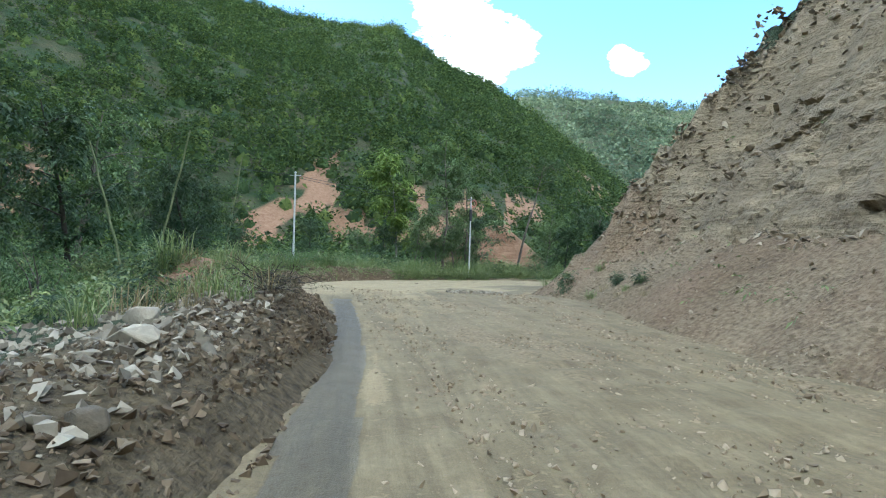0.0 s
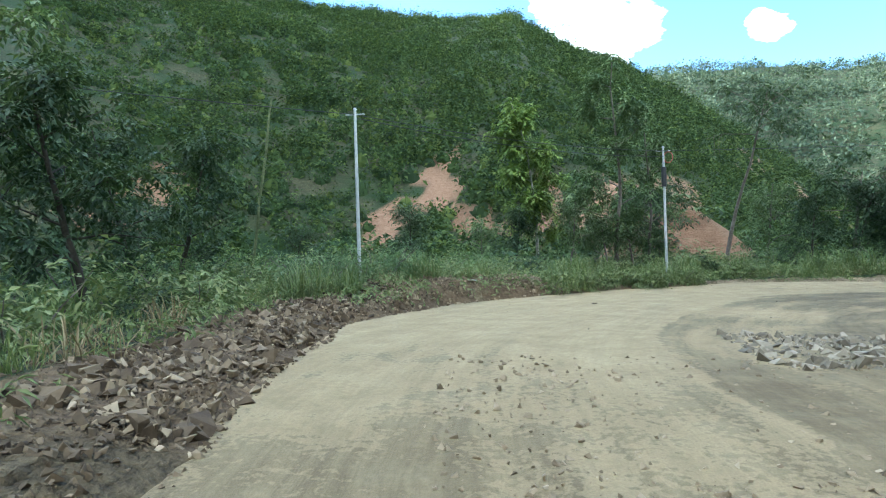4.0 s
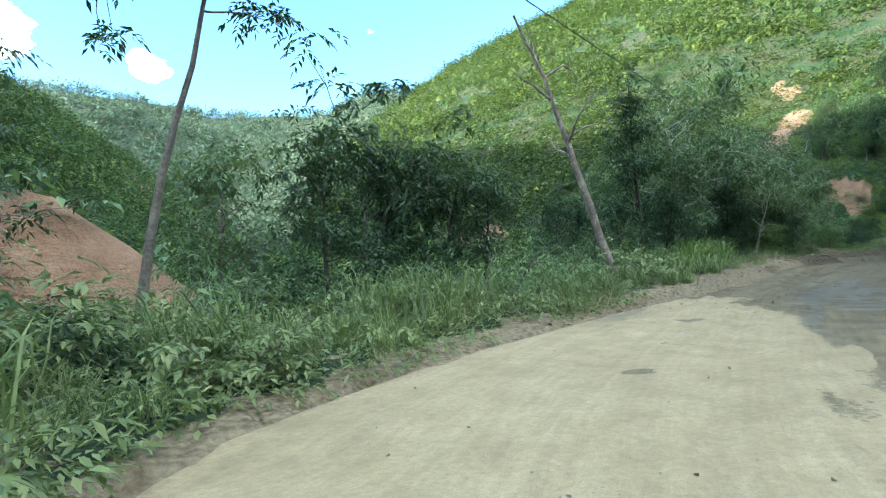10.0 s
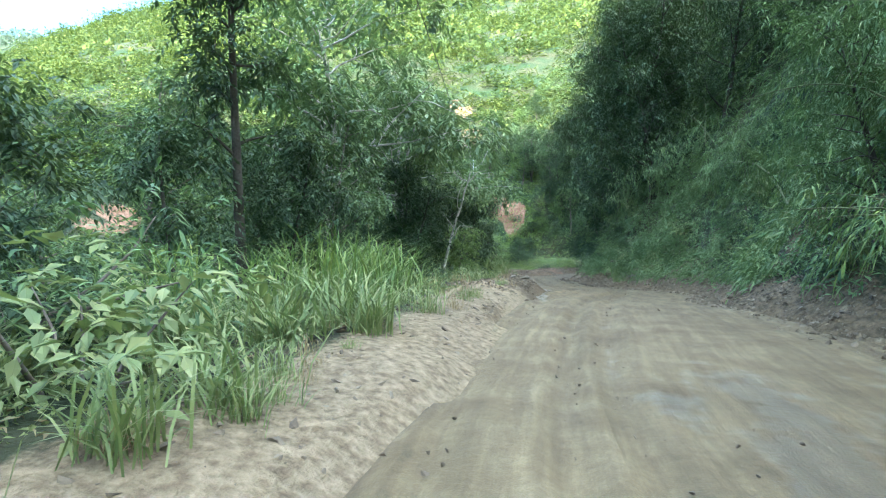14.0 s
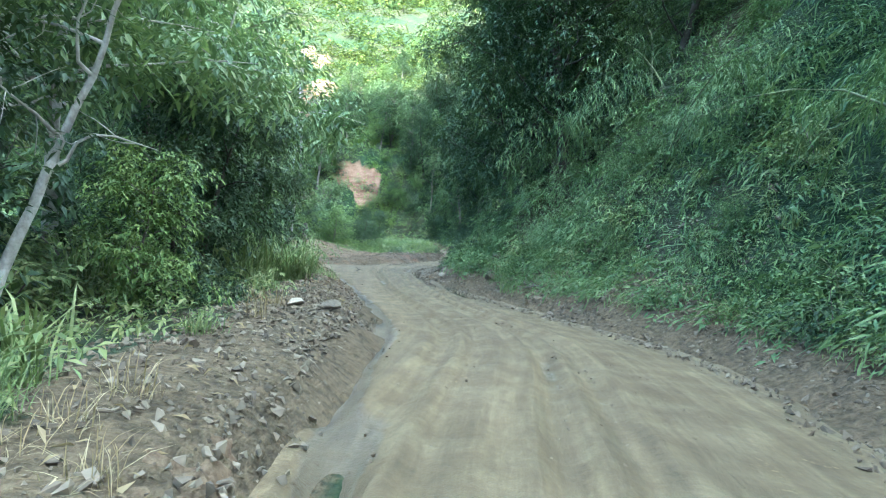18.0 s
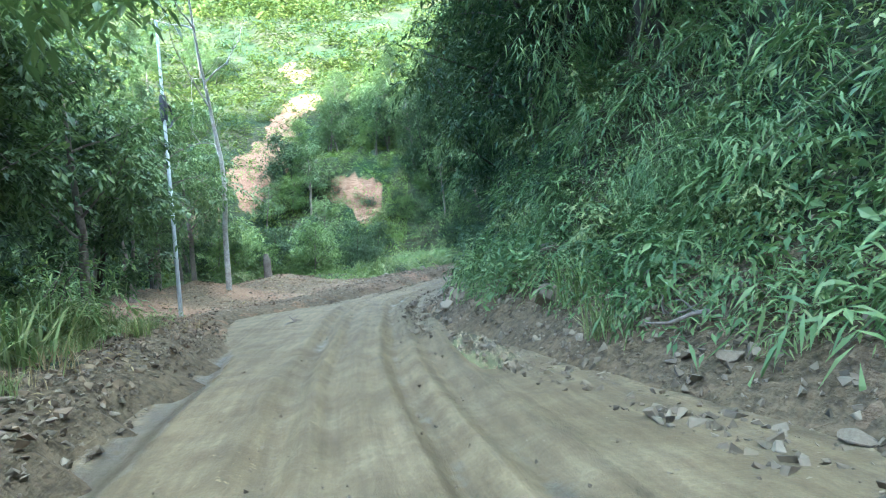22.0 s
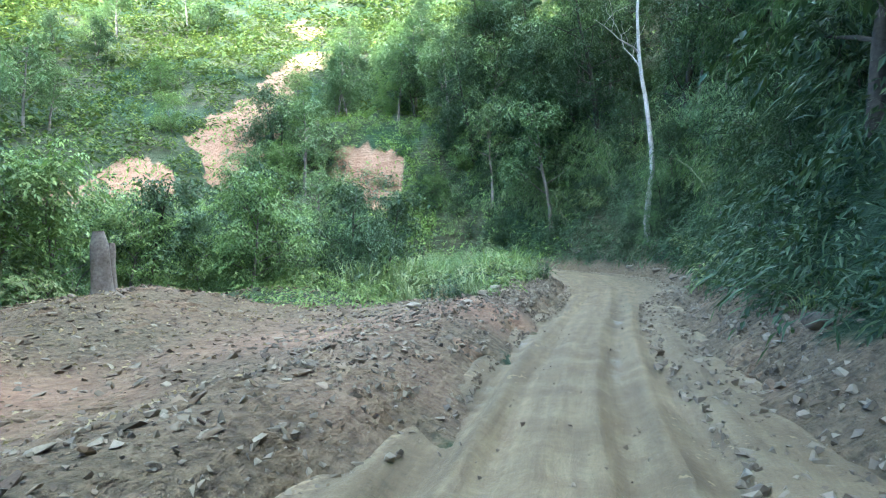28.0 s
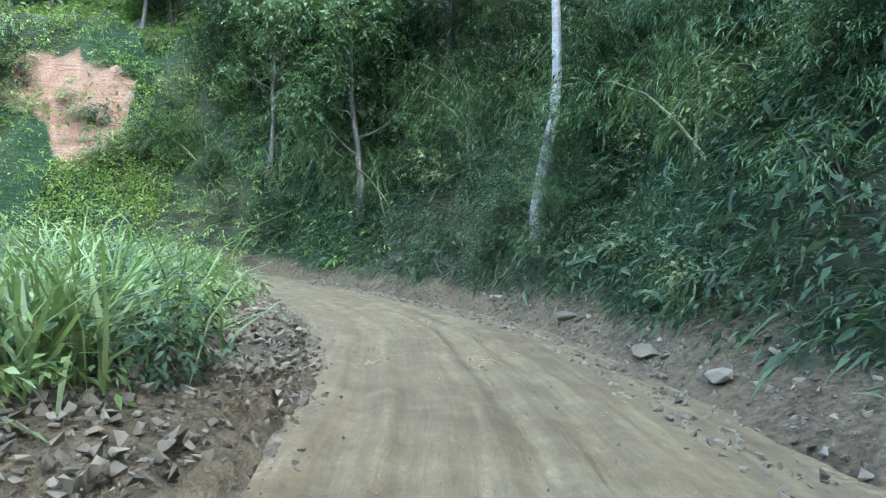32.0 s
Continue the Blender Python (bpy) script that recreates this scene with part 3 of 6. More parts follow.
damp = np.where((ss < 19) & (np.abs(off + 0.62) < 0.3), 0.75, 0.0) + np.clip(rut, 0, 2) * along(ss, (0, 0.0), (24, 0.0), (56, 0.15), (70, 0.35), (110, 0.35), (140, 0.2)) + 0.5 * np.clip(fbm(ss * 0.3, off * 1.2, 1.0, 39, 4), 0, 1) * along(ss, (0, 0.8), (22, 0.4), (30, 0.15), (55, 0.3), (70, 0.9), (140, 0.8))
damp += 0.5 * along(ss, (48, 0), (53, 1), (64, 1), (68, 0)) * np.clip(np.abs(off - 0.1 - wander) - 0.9, 0, 1) * (1 + 0.8 * fbm(ss * 0.3, off * 2, 1.0, 48, 3))
damp += 0.8 * np.exp(-(((off - left_edge(ss) - 0.25) / 0.25) ** 2)) * along(ss, (72, 0), (76, 1), (97, 1), (100, 0))
rim = np.clip(1.15 - edge / along(ss, (0, 0.75), (26, 0.8), (60, 0.7), (100, 0.75)), 0, 1) + 0.2 * fbm(rx, ry, 1.2, 45, 3)
rim += along(ss, (18, 1), (25, 0)) * np.clip((off - 0.5) / 1.0, 0, 1) * (0.3 + 0.9 * fbm(ss * 0.16, off * 1.3, 1.0, 49, 4))
rz += along(ss, (18, 1), (24, 0)) * np.clip(off - 0.6, 0, 1) * np.abs(fbm(rx, ry, 0.8, 50, 3)) * 0.07
road = tagged(sheet("road", rx, ry, rz, MAT_ROAD, (("mud", mud), ("damp", damp), ("rim", rim), ("run", ss), ("side", off - wander))), "unpaved dirt road of dry clay and wheel-rutted mud", "road", kind="structure")


def lumpy_verge(label, s0, s1, o0, o1, amp, seed):
    """Crumbled, turned earth in fine relief beside the road: offsets out from the left edge (negative) or up from the right foot."""
    vs, vo = np.meshgrid(np.arange(s0, s1, 0.11), np.arange(o0, o1, 0.085), indexing="ij")
    vx, vy = at_road(vs, (left_edge(vs) if o0 < 0 and o1 < 1 else right_foot(vs)) + vo)
    vz = land(vx.ravel(), vy.ravel())[0].reshape(vx.shape)
    zr_ = np.interp(vs, S, LINE[:, 2])
    vz = np.maximum(vz, zr_ - 0.06)
    clod, gap = blocks(vx / 0.26 + fbm(vx, vy, 0.5, seed, 2), vy / 0.26, seed)
    chip, _ = blocks(vx / 0.13, vy / 0.13, seed + 1)
    rough = 0.55 + 0.45 * fbm(vx, vy, 2.2, seed + 2, 3)
    lump = rough * (0.75 * clod * np.clip(gap * 3, 0, 1) + 0.3 * chip + 0.5 * fbm(vx, vy, 0.6, seed + 3, 3))
    brink = np.minimum(np.minimum(vs - s0, s1 - vs) * 0.5, np.minimum(vo - o0, o1 - vo))
    vz = vz + 1.3 * amp * (lump - 0.5) - 0.22 * np.clip(1 - brink / 0.5, 0, 1)
    tint = np.clip(0.4 * fbm(vx, vy, 3.0, seed + 4, 3) + along(vs, (14, 0.0), (20, 0.15), (60, 0), (98, 0.0), (104, 0.3), (120, 0.2), (126, 0.0)), 0, 0.6)
    dry = along(vs, (-5, 0.1), (20, 0.2), (30, 0.6), (44, 0.9), (66, 0.8), (73, 0.35), (80, 0.15), (146, 0.1)) * np.clip(0.8 + 0.8 * fbm(vx, vy, 1.5, seed + 5, 3), 0, 1)
    return tagged(sheet("verge", vx, vy, vz, MAT_GROUND, (("soil", np.ones_like(vx)), ("rock", 0 * vx), ("red", tint), ("dry", dry)), False), label, "earth", kind="structure")


lumpy_verge("crumbled earth heaped along the road edge", -5, 31, -2.4, 0.25, 0.22, 221)
lumpy_verge("stony brown earth heap on the verge", 32, 38, -4.2, 0.2, 0.2, 226)
lumpy_verge("dry crumbled earth of the verge", 42, 73, -1.7, 0.3, 0.1, 231)
lumpy_verge("turned earth of the cut verge", 73, 101, -2.2, 0.2, 0.16, 236)
lumpy_verge("churned red-brown earth of the turnout", 100, 124, -9.5, 0.25, 0.13, 241)
lumpy_verge("muddy clods of the berm", 123, 143, -2.4, 0.25, 0.2, 246)
lumpy_verge("crumbled mud at the foot of the bank", 66, 104, -0.7, 2.4, 0.16, 251)
lumpy_verge("crumbled mud at the foot of the bank", 103, 146, -0.9, 2.0, 0.17, 256)


# ---- plants and stones: builders ----
def leaf_material(name, dark, mid, light, gloss=0.5, through_light=0.32, patches=0.35, sheen=0.32):
    m, nt, b = material(name, gloss, sheen)
    geo = nt.nodes.new("ShaderNodeNewGeometry").outputs["Random Per Island"]
    ob = nt.nodes.new("ShaderNodeObjectInfo").outputs["Random"]
    patch = noise_tex(nt, patches, 3)
    v = math_node(nt, "ADD", math_node(nt, "MULTIPLY", geo, 0.55), math_node(nt, "ADD", math_node(nt, "MULTIPLY", ob, 0.22), math_node(nt, "MULTIPLY", patch, 0.35)))
    col = ramp(nt, v, (0.1, dark), (0.52, mid), (0.95, light))
    nt.links.new(col, b.inputs["Base Color"])
    tr = nt.nodes.new("ShaderNodeBsdfTranslucent")
    nt.links.new(mix(nt, 0.5, col, (0.16, 0.22, 0.03)), tr.inputs[0])
    ms = nt.nodes.new("ShaderNodeMixShader")
    ms.inputs[0].default_value = through_light
    nt.links.new(b.outputs[0], ms.inputs[1])
    nt.links.new(tr.outputs[0], ms.inputs[2])
    nt.links.new(ms.outputs[0], nt.nodes["Material Output"].inputs[0])
    return m


def bark_material(name, a, b_, c, scale=1.0):
    m, nt, b = material(name, 0.9, 0.2)
    big, fine = noise_tex(nt, 2.0 * scale), noise_tex(nt, 16.0 * scale)
    col = ramp(nt, big, (0.3, a), (0.52, b_), (0.72, c))
    col = mix(nt, 0.35, col, ramp(nt, fine, (0.3, tuple(v * 0.5 for v in a)), (0.7, c)))
    nt.links.new(col, b.inputs["Base Color"])
    bump(nt, b, fine, 0.7, 0.02)
    return m


LEAF_TREE = leaf_material("tree_leaf", (0.028, 0.056, 0.022), (0.078, 0.126, 0.046), (0.19, 0.235, 0.085))
# dark-leaved plants; colour lowered further to carry the forest bank's deep shade
LEAF_DARK_SHADE = leaf_material("dark_shaded_leaf", (0.010, 0.023, 0.011), (0.029, 0.053, 0.024), (0.085, 0.118, 0.052), 0.5, 0.22, 0.35, 0.16)
LEAF_LIGHT = leaf_material("young_leaf", (0.08, 0.135, 0.024), (0.15, 0.22, 0.036), (0.25, 0.31, 0.055))
LEAF_FRESH = leaf_material("fresh_leaf", (0.058, 0.105, 0.026), (0.12, 0.182, 0.043), (0.23, 0.28, 0.07))
LEAF_REED = leaf_material("reed_blade", (0.07, 0.105, 0.032), (0.135, 0.175, 0.055), (0.25, 0.27, 0.11))
LEAF_BAMBOO = leaf_material("bamboo_leaf", (0.042, 0.085, 0.03), (0.095, 0.155, 0.054), (0.19, 0.245, 0.085))
LEAF_WEED = leaf_material("weed_leaf", (0.06, 0.092, 0.03), (0.14, 0.177, 0.058), (0.26, 0.275, 0.105))
# hill leaf; its dark tone also stands in for shade low on the slope
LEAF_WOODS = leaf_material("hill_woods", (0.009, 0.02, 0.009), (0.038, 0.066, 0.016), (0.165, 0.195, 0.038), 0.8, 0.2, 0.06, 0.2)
# yellow-green leaf: the sunlight on the slope is put into its colour
LEAF_SUNNY = leaf_material("sunlit_slope_leaf", (0.015, 0.034, 0.007), (0.055, 0.08, 0.013), (0.16, 0.172, 0.022), 0.8, 0.25, 0.06)
# greyed far leaf: the distance haze is put into its colour
LEAF_HAZED = leaf_material("hazed_far_leaf", (0.03, 0.05, 0.036), (0.065, 0.09, 0.055), (0.12, 0.138, 0.072), 0.9, 0.1, 0.02)
LEAF_DRY = leaf_material("dry_leaf", (0.13, 0.09, 0.045), (0.22, 0.16, 0.08), (0.34, 0.28, 0.16), 0.8, 0.2)
BARK = bark_material("grey_brown_bark", (0.07, 0.055, 0.042), (0.14, 0.115, 0.09), (0.24, 0.21, 0.17))
BARK_PALE = bark_material("pale_bark", (0.16, 0.14, 0.11), (0.32, 0.29, 0.24), (0.5, 0.47, 0.42))
BARK_RED = bark_material("flaking_bark", (0.05, 0.038, 0.03), (0.16, 0.12, 0.09), (0.38, 0.32, 0.26), 1.8)
# darkest of the bark tones
BARK_DARK = bark_material("dark_bark", (0.022, 0.02, 0.013), (0.045, 0.038, 0.026), (0.085, 0.074, 0.055))
CULM = bark_material("bamboo_culm", (0.06, 0.08, 0.03), (0.12, 0.14, 0.06), (0.22, 0.22, 0.12))


def part(name, me, mat, parent, label=""):
    ob = new(name, me)
    if mat is not None and not me.materials:
        me.materials.append(mat)
    ob.parent = parent
    if label:
        ob["label"] = label
    return ob


def array_mesh(name, co, faces, mat=None, smooth=False):
    """A mesh from an array of corners and one of faces with the same number of corners each."""
    me = bpy.data.meshes.new(name)
    co, faces = np.asarray(co, np.float32), np.asarray(faces, np.int32)
    n, k = faces.shape
    me.vertices.add(len(co))
    me.vertices.foreach_set("co", co.ravel())
    me.loops.add(n * k)
    me.loops.foreach_set("vertex_index", faces.ravel())
    me.polygons.add(n)
    me.polygons.foreach_set("loop_start", np.arange(0, n * k, k, dtype=np.int32))
    me.update(calc_edges=True)
    me.polygons.foreach_set("use_smooth", np.full(n, bool(smooth)))
    if mat is not None:
        me.materials.append(mat)
    return me


def unit(v):
    return v / np.maximum(np.linalg.norm(v, axis=-1, keepdims=True), 1e-6)


def leaf_quads(pos, way, size, width, rng, droop=0.25, tilt=0.6):
    """One pointed leaf for each place: a folded diamond along way."""
    n = len(pos)
    way = unit(way)
    side = unit(np.cross(way, rng.normal(size=(n, 3)) * tilt + (0, 0, 1.0)))
    size = np.broadcast_to(np.asarray(size, float).reshape(-1, 1), (n, 1))
    w = size * width
    mid = pos + way * size * 0.45
    tip = pos + way * size
    tip[:, 2] -= (size * droop).ravel()
    co = np.stack([pos, mid + side * w * 0.5, tip, mid - side * w * 0.5], 1).reshape(-1, 3)
    return co, np.arange(4 * n).reshape(n, 4)


def sprays(pos, way, length, leaves, leaf, width, rng, droop=0.5):
    """A leafy twig for each place: leaves in two ranks along a drooping stem, lying in one plane."""
    n = len(pos)
    way = unit(way)
    side = unit(np.cross(way, rng.normal(size=(n, 3)) * 0.35 + (0, 0, 1.0)))
    length = np.broadcast_to(np.asarray(length, float).reshape(-1, 1), (n, 1))
    leaf = np.broadcast_to(np.asarray(leaf, float).reshape(-1), (n,))
    out = []
    for i in range(leaves):
        f = (i + 0.6) / leaves
        c = pos + way * length * f
        c[:, 2] -= (droop * length * f * f).ravel()
        hand = 0.0 if i == leaves - 1 else (1.0 if i % 2 else -1.0)
        w = way * 0.75 + side * 0.85 * hand + rng.normal(size=(n, 3)) * 0.16
        w[:, 2] -= droop * (0.25 + f)
        out.append(leaf_quads(c, w, leaf * rng.uniform(0.7, 1.25, n), width, rng, 0.25, 0.25))
    return joined(out)


def tube(points, radii, sides=6):
    """Corners and faces of a tapered tube through points."""
    p, r = np.asarray(points, float), np.asarray(radii, float)
    t = unit(np.gradient(p, axis=0))
    a = unit(np.cross(t, (0.31, 0.87, 0.2)))
    b = np.cross(t, a)
    ang = np.arange(sides) / sides * 2 * np.pi
    ring = p[:, None] + r[:, None, None] * (np.cos(ang)[None, :, None] * a[:, None] + np.sin(ang)[None, :, None] * b[:, None])
    n = len(p)
    i = np.arange(n - 1)[:, None] * sides + np.arange(sides)[None]
    j = np.arange(n - 1)[:, None] * sides + (np.arange(sides)[None] + 1) % sides
    return ring.reshape(-1, 3), np.stack([i, j, j + sides, i + sides], -1).reshape(-1, 4)


def joined(pieces):
    co, fa, k = [], [], 0
    for c, f in pieces:
        co.append(c)
        fa.append(f + k)
        k += len(c)
    return np.concatenate(co), np.concatenate(fa)


def bent(rng, base, way, length, n=6, wobble=0.12, sag=0.0):
    """Points of a limb that wanders from base along way."""
    pts, p, w = [np.array(base, float)], np.array(base, float), unit(np.array(way, float))
    for _ in range(n - 1):
        w = unit(w + rng.normal(size=3) * wobble + np.array((0, 0, -sag)))
        p = p + w * length / (n - 1)
        pts.append(p)
    return np.array(pts)


def tree(name, seed, height, trunk_r, crown_lo, spread, clumps, per, leaf, leaf_w, leaf_mat, bark, label, lean=(0, 0), clump_r=0.55, limbs=9, flat=0.7, umbrella=0.0):
    """trunk with limbs, and a crown of leaves in clumps round the limbs' ends."""
    rng = np.random.RandomState(seed)
    root = new(name)
    tagged(root, label, "tree", "trees along the road")
    trunk = bent(rng, (0, 0, -0.3), (lean[0], lean[1], 1), height * 0.92 + 0.3, 9, 0.07)
    tr = trunk_r * np.linspace(1.15, 0.18, 9)
    tr[0] *= 1.35
    wood = [tube(trunk, tr, 8)]
    ends = []
    for k in range(limbs):
        f = crown_lo + (0.95 - crown_lo) * (k + rng.rand() * 0.6) / limbs
        i = min(int(f * 8), 7)
        base = trunk[i] + (trunk[i + 1] - trunk[i]) * (f * 8 - i)
        a = k * 2.4 + rng.rand()
        reach = spread * (1.0 - 0.55 * max(0, f - 0.55) / 0.45 * (1 - umbrella)) * rng.uniform(0.7, 1.1)
        pts = bent(rng, base, (math.cos(a), math.sin(a), rng.uniform(0.25, 0.8)), reach, 6, 0.16, 0.02)
        wood.append(tube(pts, trunk_r * (0.42 - 0.2 * f) * np.linspace(1, 0.2, 6), 5))
        ends += [pts[-1], pts[-2], pts[3]]
        for _ in range(2):
            q = bent(rng, pts[rng.randint(2, 5)], rng.normal(size=3) + (0, 0, 0.4), reach * 0.55, 5, 0.2, 0.03)
            wood.append(tube(q, trunk_r * 0.13 * np.linspace(1, 0.25, 5), 4))
            ends += [q[-1], q[-2]]
    ends.append(trunk[-1])
    co, fa = joined(wood)
    part("trunk", array_mesh("trunk", co, fa, bark, True), None, root)
    ends = np.array(ends)
    cen = ends[rng.randint(0, len(ends), clumps)] + rng.normal(size=(clumps, 3)) * clump_r * (0.45, 0.45, 0.3)
    twigs = max(3, round(per / 7))
    which = np.repeat(np.arange(clumps), twigs)
    size_c = rng.uniform(0.6, 1.3, clumps)[which][:, None]
    offs = rng.normal(size=(clumps * twigs, 3)) * clump_r * 0.3 * (1, 1, flat) * size_c
    way_ = rng.normal(size=offs.shape) * (1, 1, 0.45) + unit(offs) * 0.5 + (0, 0, 0.2)
    lco, lfa = sprays(cen[which] + offs, way_, (clump_r * 0.95 * size_c).ravel() * rng.uniform(0.6, 1.2, len(offs)), 7, leaf * 1.1, leaf_w, rng, 0.55)
    part("crown", array_mesh("crown", lco, lfa, leaf_mat), None, root)
    return root


def shrub(name, seed, height, radius, n, leaf, leaf_w, leaf_mat, label, stems=5, category="shrub"):
    rng = np.random.RandomState(seed)
    root = new(name)
    tagged(root, label, category, "shrubs on the verges")
    pos, ways = [], []
    for k in range(stems):
        a = k * 2.4 + rng.rand()
        w = np.array((math.cos(a) * rng.uniform(0.15, 0.8), math.sin(a) * rng.uniform(0.15, 0.8), 1.0))
        pts = bent(rng, (0.1 * math.cos(a), 0.1 * math.sin(a), -0.15), w, height * rng.uniform(0.6, 1.1), 6, 0.13, 0.04)
        co, fa = tube(pts, 0.03 * np.linspace(1, 0.2, 6) * max(0.5, height / 2), 4)
        part("stem", array_mesh("stem", co, fa, BARK, True), None, root)
        m = n // stems // 6
        f = rng.uniform(0.15, 1.05, m) ** 0.8
        c = np.stack([np.interp(f, np.linspace(0, 1, 6), pts[:, i]) for i in range(3)], 1)
        o = rng.normal(size=(m, 3)) * radius * (0.34, 0.34, 0.24)
        pos.append(c + o)
        ways.append(unit(o) + rng.normal(size=(m, 3)) * 0.45 + (0, 0, 0.3))
    pos, ways = np.concatenate(pos), np.concatenate(ways)
    pos[:, 2] = np.abs(pos[:, 2])
    lco, lfa = sprays(pos, ways, leaf * 2.6 * rng.uniform(0.6, 1.3, len(pos)), 6, leaf * 1.15, leaf_w, rng, 0.5)
    part("foliage", array_mesh("foliage", lco, lfa, leaf_mat), None, root)
    return root


def blades(rng, n, height, spread, width, arch=0.6):
    """Arching grass blades from one tuft: strips of four quads that taper."""
    a = rng.rand(n) * 2 * np.pi
    out = np.stack([np.cos(a), np.sin(a), 0 * a], 1)
    side = np.stack([-np.sin(a), np.cos(a), 0 * a], 1)
    h = height * rng.uniform(0.3, 1.1, n)
    reach = spread * rng.uniform(0.1, 1.3, n)
    base = np.c_[rng.normal(size=(n, 2)) * spread * 0.28, 0 * a]
    rows = []
    for f, w in ((0, 0.6), (0.35, 1.0), (0.7, 0.75), (1.0, 0.05)):
        z = h * (f - arch * 0.55 * f**3)
        c = base + out * (reach * f**1.7)[:, None]
        c = np.c_[c[:, :2], z]
        ww = (width * w * rng.uniform(0.8, 1.2, n))[:, None]
        rows += [c - side * ww / 2, c + side * ww / 2]
    co = np.stack(rows, 1).reshape(-1, 3)
    k = np.arange(n)[:, None] * 8
    q = np.array([(0, 1, 3, 2), (2, 3, 5, 4), (4, 5, 7, 6)])
    return co, (k[:, None] + q[None]).reshape(-1, 4)


def reed(name, seed, n, height, spread, width, mat, label):
    rng = np.random.RandomState(seed)
    co, fa = blades(rng, n, height, spread, width)
    return tagged(new(name, array_mesh(name, co, fa, mat)), label, "grass", "tufts of grass on the verges")


def bamboo(name, seed, height, reach, culms, leaves, label, leaf=0.22, mat=None):
    """Arching culms from one stool, each with drooping narrow leaves."""
    rng = np.random.RandomState(seed)
    root = new(name)
    tagged(root, label, "bamboo", "bamboo on the bank")
    pos, ways = [], []
    for k in range(culms):
        a = rng.uniform(-1.2, 1.2)
        w = np.array((math.cos(a) * 0.55, math.sin(a) * 0.55, 1.0))
        pts = bent(rng, (rng.normal() * 0.25, rng.normal() * 0.25, -0.3), w, height * rng.uniform(0.7, 1.15), 8, 0.05, 0.0)
        f = np.linspace(0, 1, 8)
        pts[:, 0] += reach * math.cos(a) * f**2.4
        pts[:, 1] += reach * math.sin(a) * f**2.4
        pts[:, 2] -= height * 0.32 * f**3
        co, fa = tube(pts, np.linspace(0.035, 0.008, 8), 5)
        part("culm", array_mesh("culm", co, fa, CULM, True), None, root)
        m = leaves // culms // 5
        g = rng.uniform(0.25, 1.0, m)
        c = np.stack([np.interp(g, f, pts[:, i]) for i in range(3)], 1)
        twig = rng.normal(size=(m, 3)) * 0.3 * (0.6 + g)[:, None]
        pos.append(c + twig)
        ways.append(twig * 0.8 + rng.normal(size=(m, 3)) * 0.35 + np.array((math.cos(a) * 0.6, math.sin(a) * 0.6, 0.1)))
    pos, ways = np.concatenate(pos), np.concatenate(ways)
    lco, lfa = sprays(pos, ways, leaf * 1.4 * rng.uniform(0.6, 1.3, len(pos)), 5, leaf * 1.4, 0.12, rng, 0.95)
    part("foliage", array_mesh("foliage", lco, lfa, mat or LEAF_BAMBOO), None, root)
    return root


def level(x, y):
    return float(land(np.array([float(x)]), np.array([float(y)]))[0][0])


def put(ob, x, y, turn=0.0, scale=1.0, sink=0.0, z=None, tilt=(0, 0)):
    """A copy of a thing on the ground."""
    m = pose(x, y, (level(x, y) if z is None else z) - sink, tilt[0], tilt[1], turn) @ Matrix.Diagonal((scale, scale, scale, 1))
    return copy_thing(ob, m)


def move(ob, x, y, turn=0.0, scale=1.0, sink=0.0, tilt=(0, 0)):
    ob.matrix_basis = pose(x, y, level(x, y) - sink, tilt[0], tilt[1], turn) @ Matrix.Diagonal((scale, scale, scale, 1))
    return ob


def clone_points(protos, pos, scale, rng, up=0.0, normal=None):
    """Many small copies of proto meshes joined into one array mesh."""
    out = []
    pick = rng.randint(0, len(protos), len(pos))
    for k, (co, fa) in enumerate(protos):
        w = np.nonzero(pick == k)[0]
        if not len(w):
            continue
        a = rng.rand(len(w)) * 2 * np.pi
        c, s_ = np.cos(a), np.sin(a)
        R = np.zeros((len(w), 3, 3))
        R[:, 0, 0], R[:, 0, 1], R[:, 1, 0], R[:, 1, 1], R[:, 2, 2] = c, -s_, s_, c, 1
        if up:
            t = rng.normal(size=(len(w), 2)) * up
            T = np.tile(np.eye(3), (len(w), 1, 1))
            T[:, 0, 2], T[:, 2, 0], T[:, 1, 2], T[:, 2, 1] = t[:, 0], -t[:, 0], t[:, 1], -t[:, 1]
            R = T @ R
        v = np.einsum("nij,vj->nvi", R, co) * scale[w][:, None, None] + pos[w][:, None]
        f = fa[None] + (np.arange(len(w)) * len(co))[:, None, None]
        out.append((v.reshape(-1, 3), f.reshape(-1, fa.shape[1])))
    return joined(out)


def stone_proto(seed, points=8, flat=0.62):
    """An angular broken stone."""
    rng = np.random.RandomState(seed)
    bm = bmesh.new()
    for v in rng.normal(size=(points, 3)):
        v = v / np.linalg.norm(v) * rng.uniform(0.75, 1.0)
        bm.verts.new((v[0] * 0.5, v[1] * 0.5 * rng.uniform(0.8, 1), v[2] * 0.5 * flat))
    bmesh.ops.convex_hull(bm, input=bm.verts)
    bmesh.ops.triangulate(bm, faces=bm.faces)
    bm.verts.index_update()
    used = sorted({v.index for f in bm.faces for v in f.verts})
    remap = {u: i for i, u in enumerate(used)}
    bm.verts.ensure_lookup_table()
    co = np.array([bm.verts[u].co[:] for u in used])
    fa = np.array([[remap[v.index] for v in f.verts] for f in bm.faces])
    bm.free()
    return co, fa


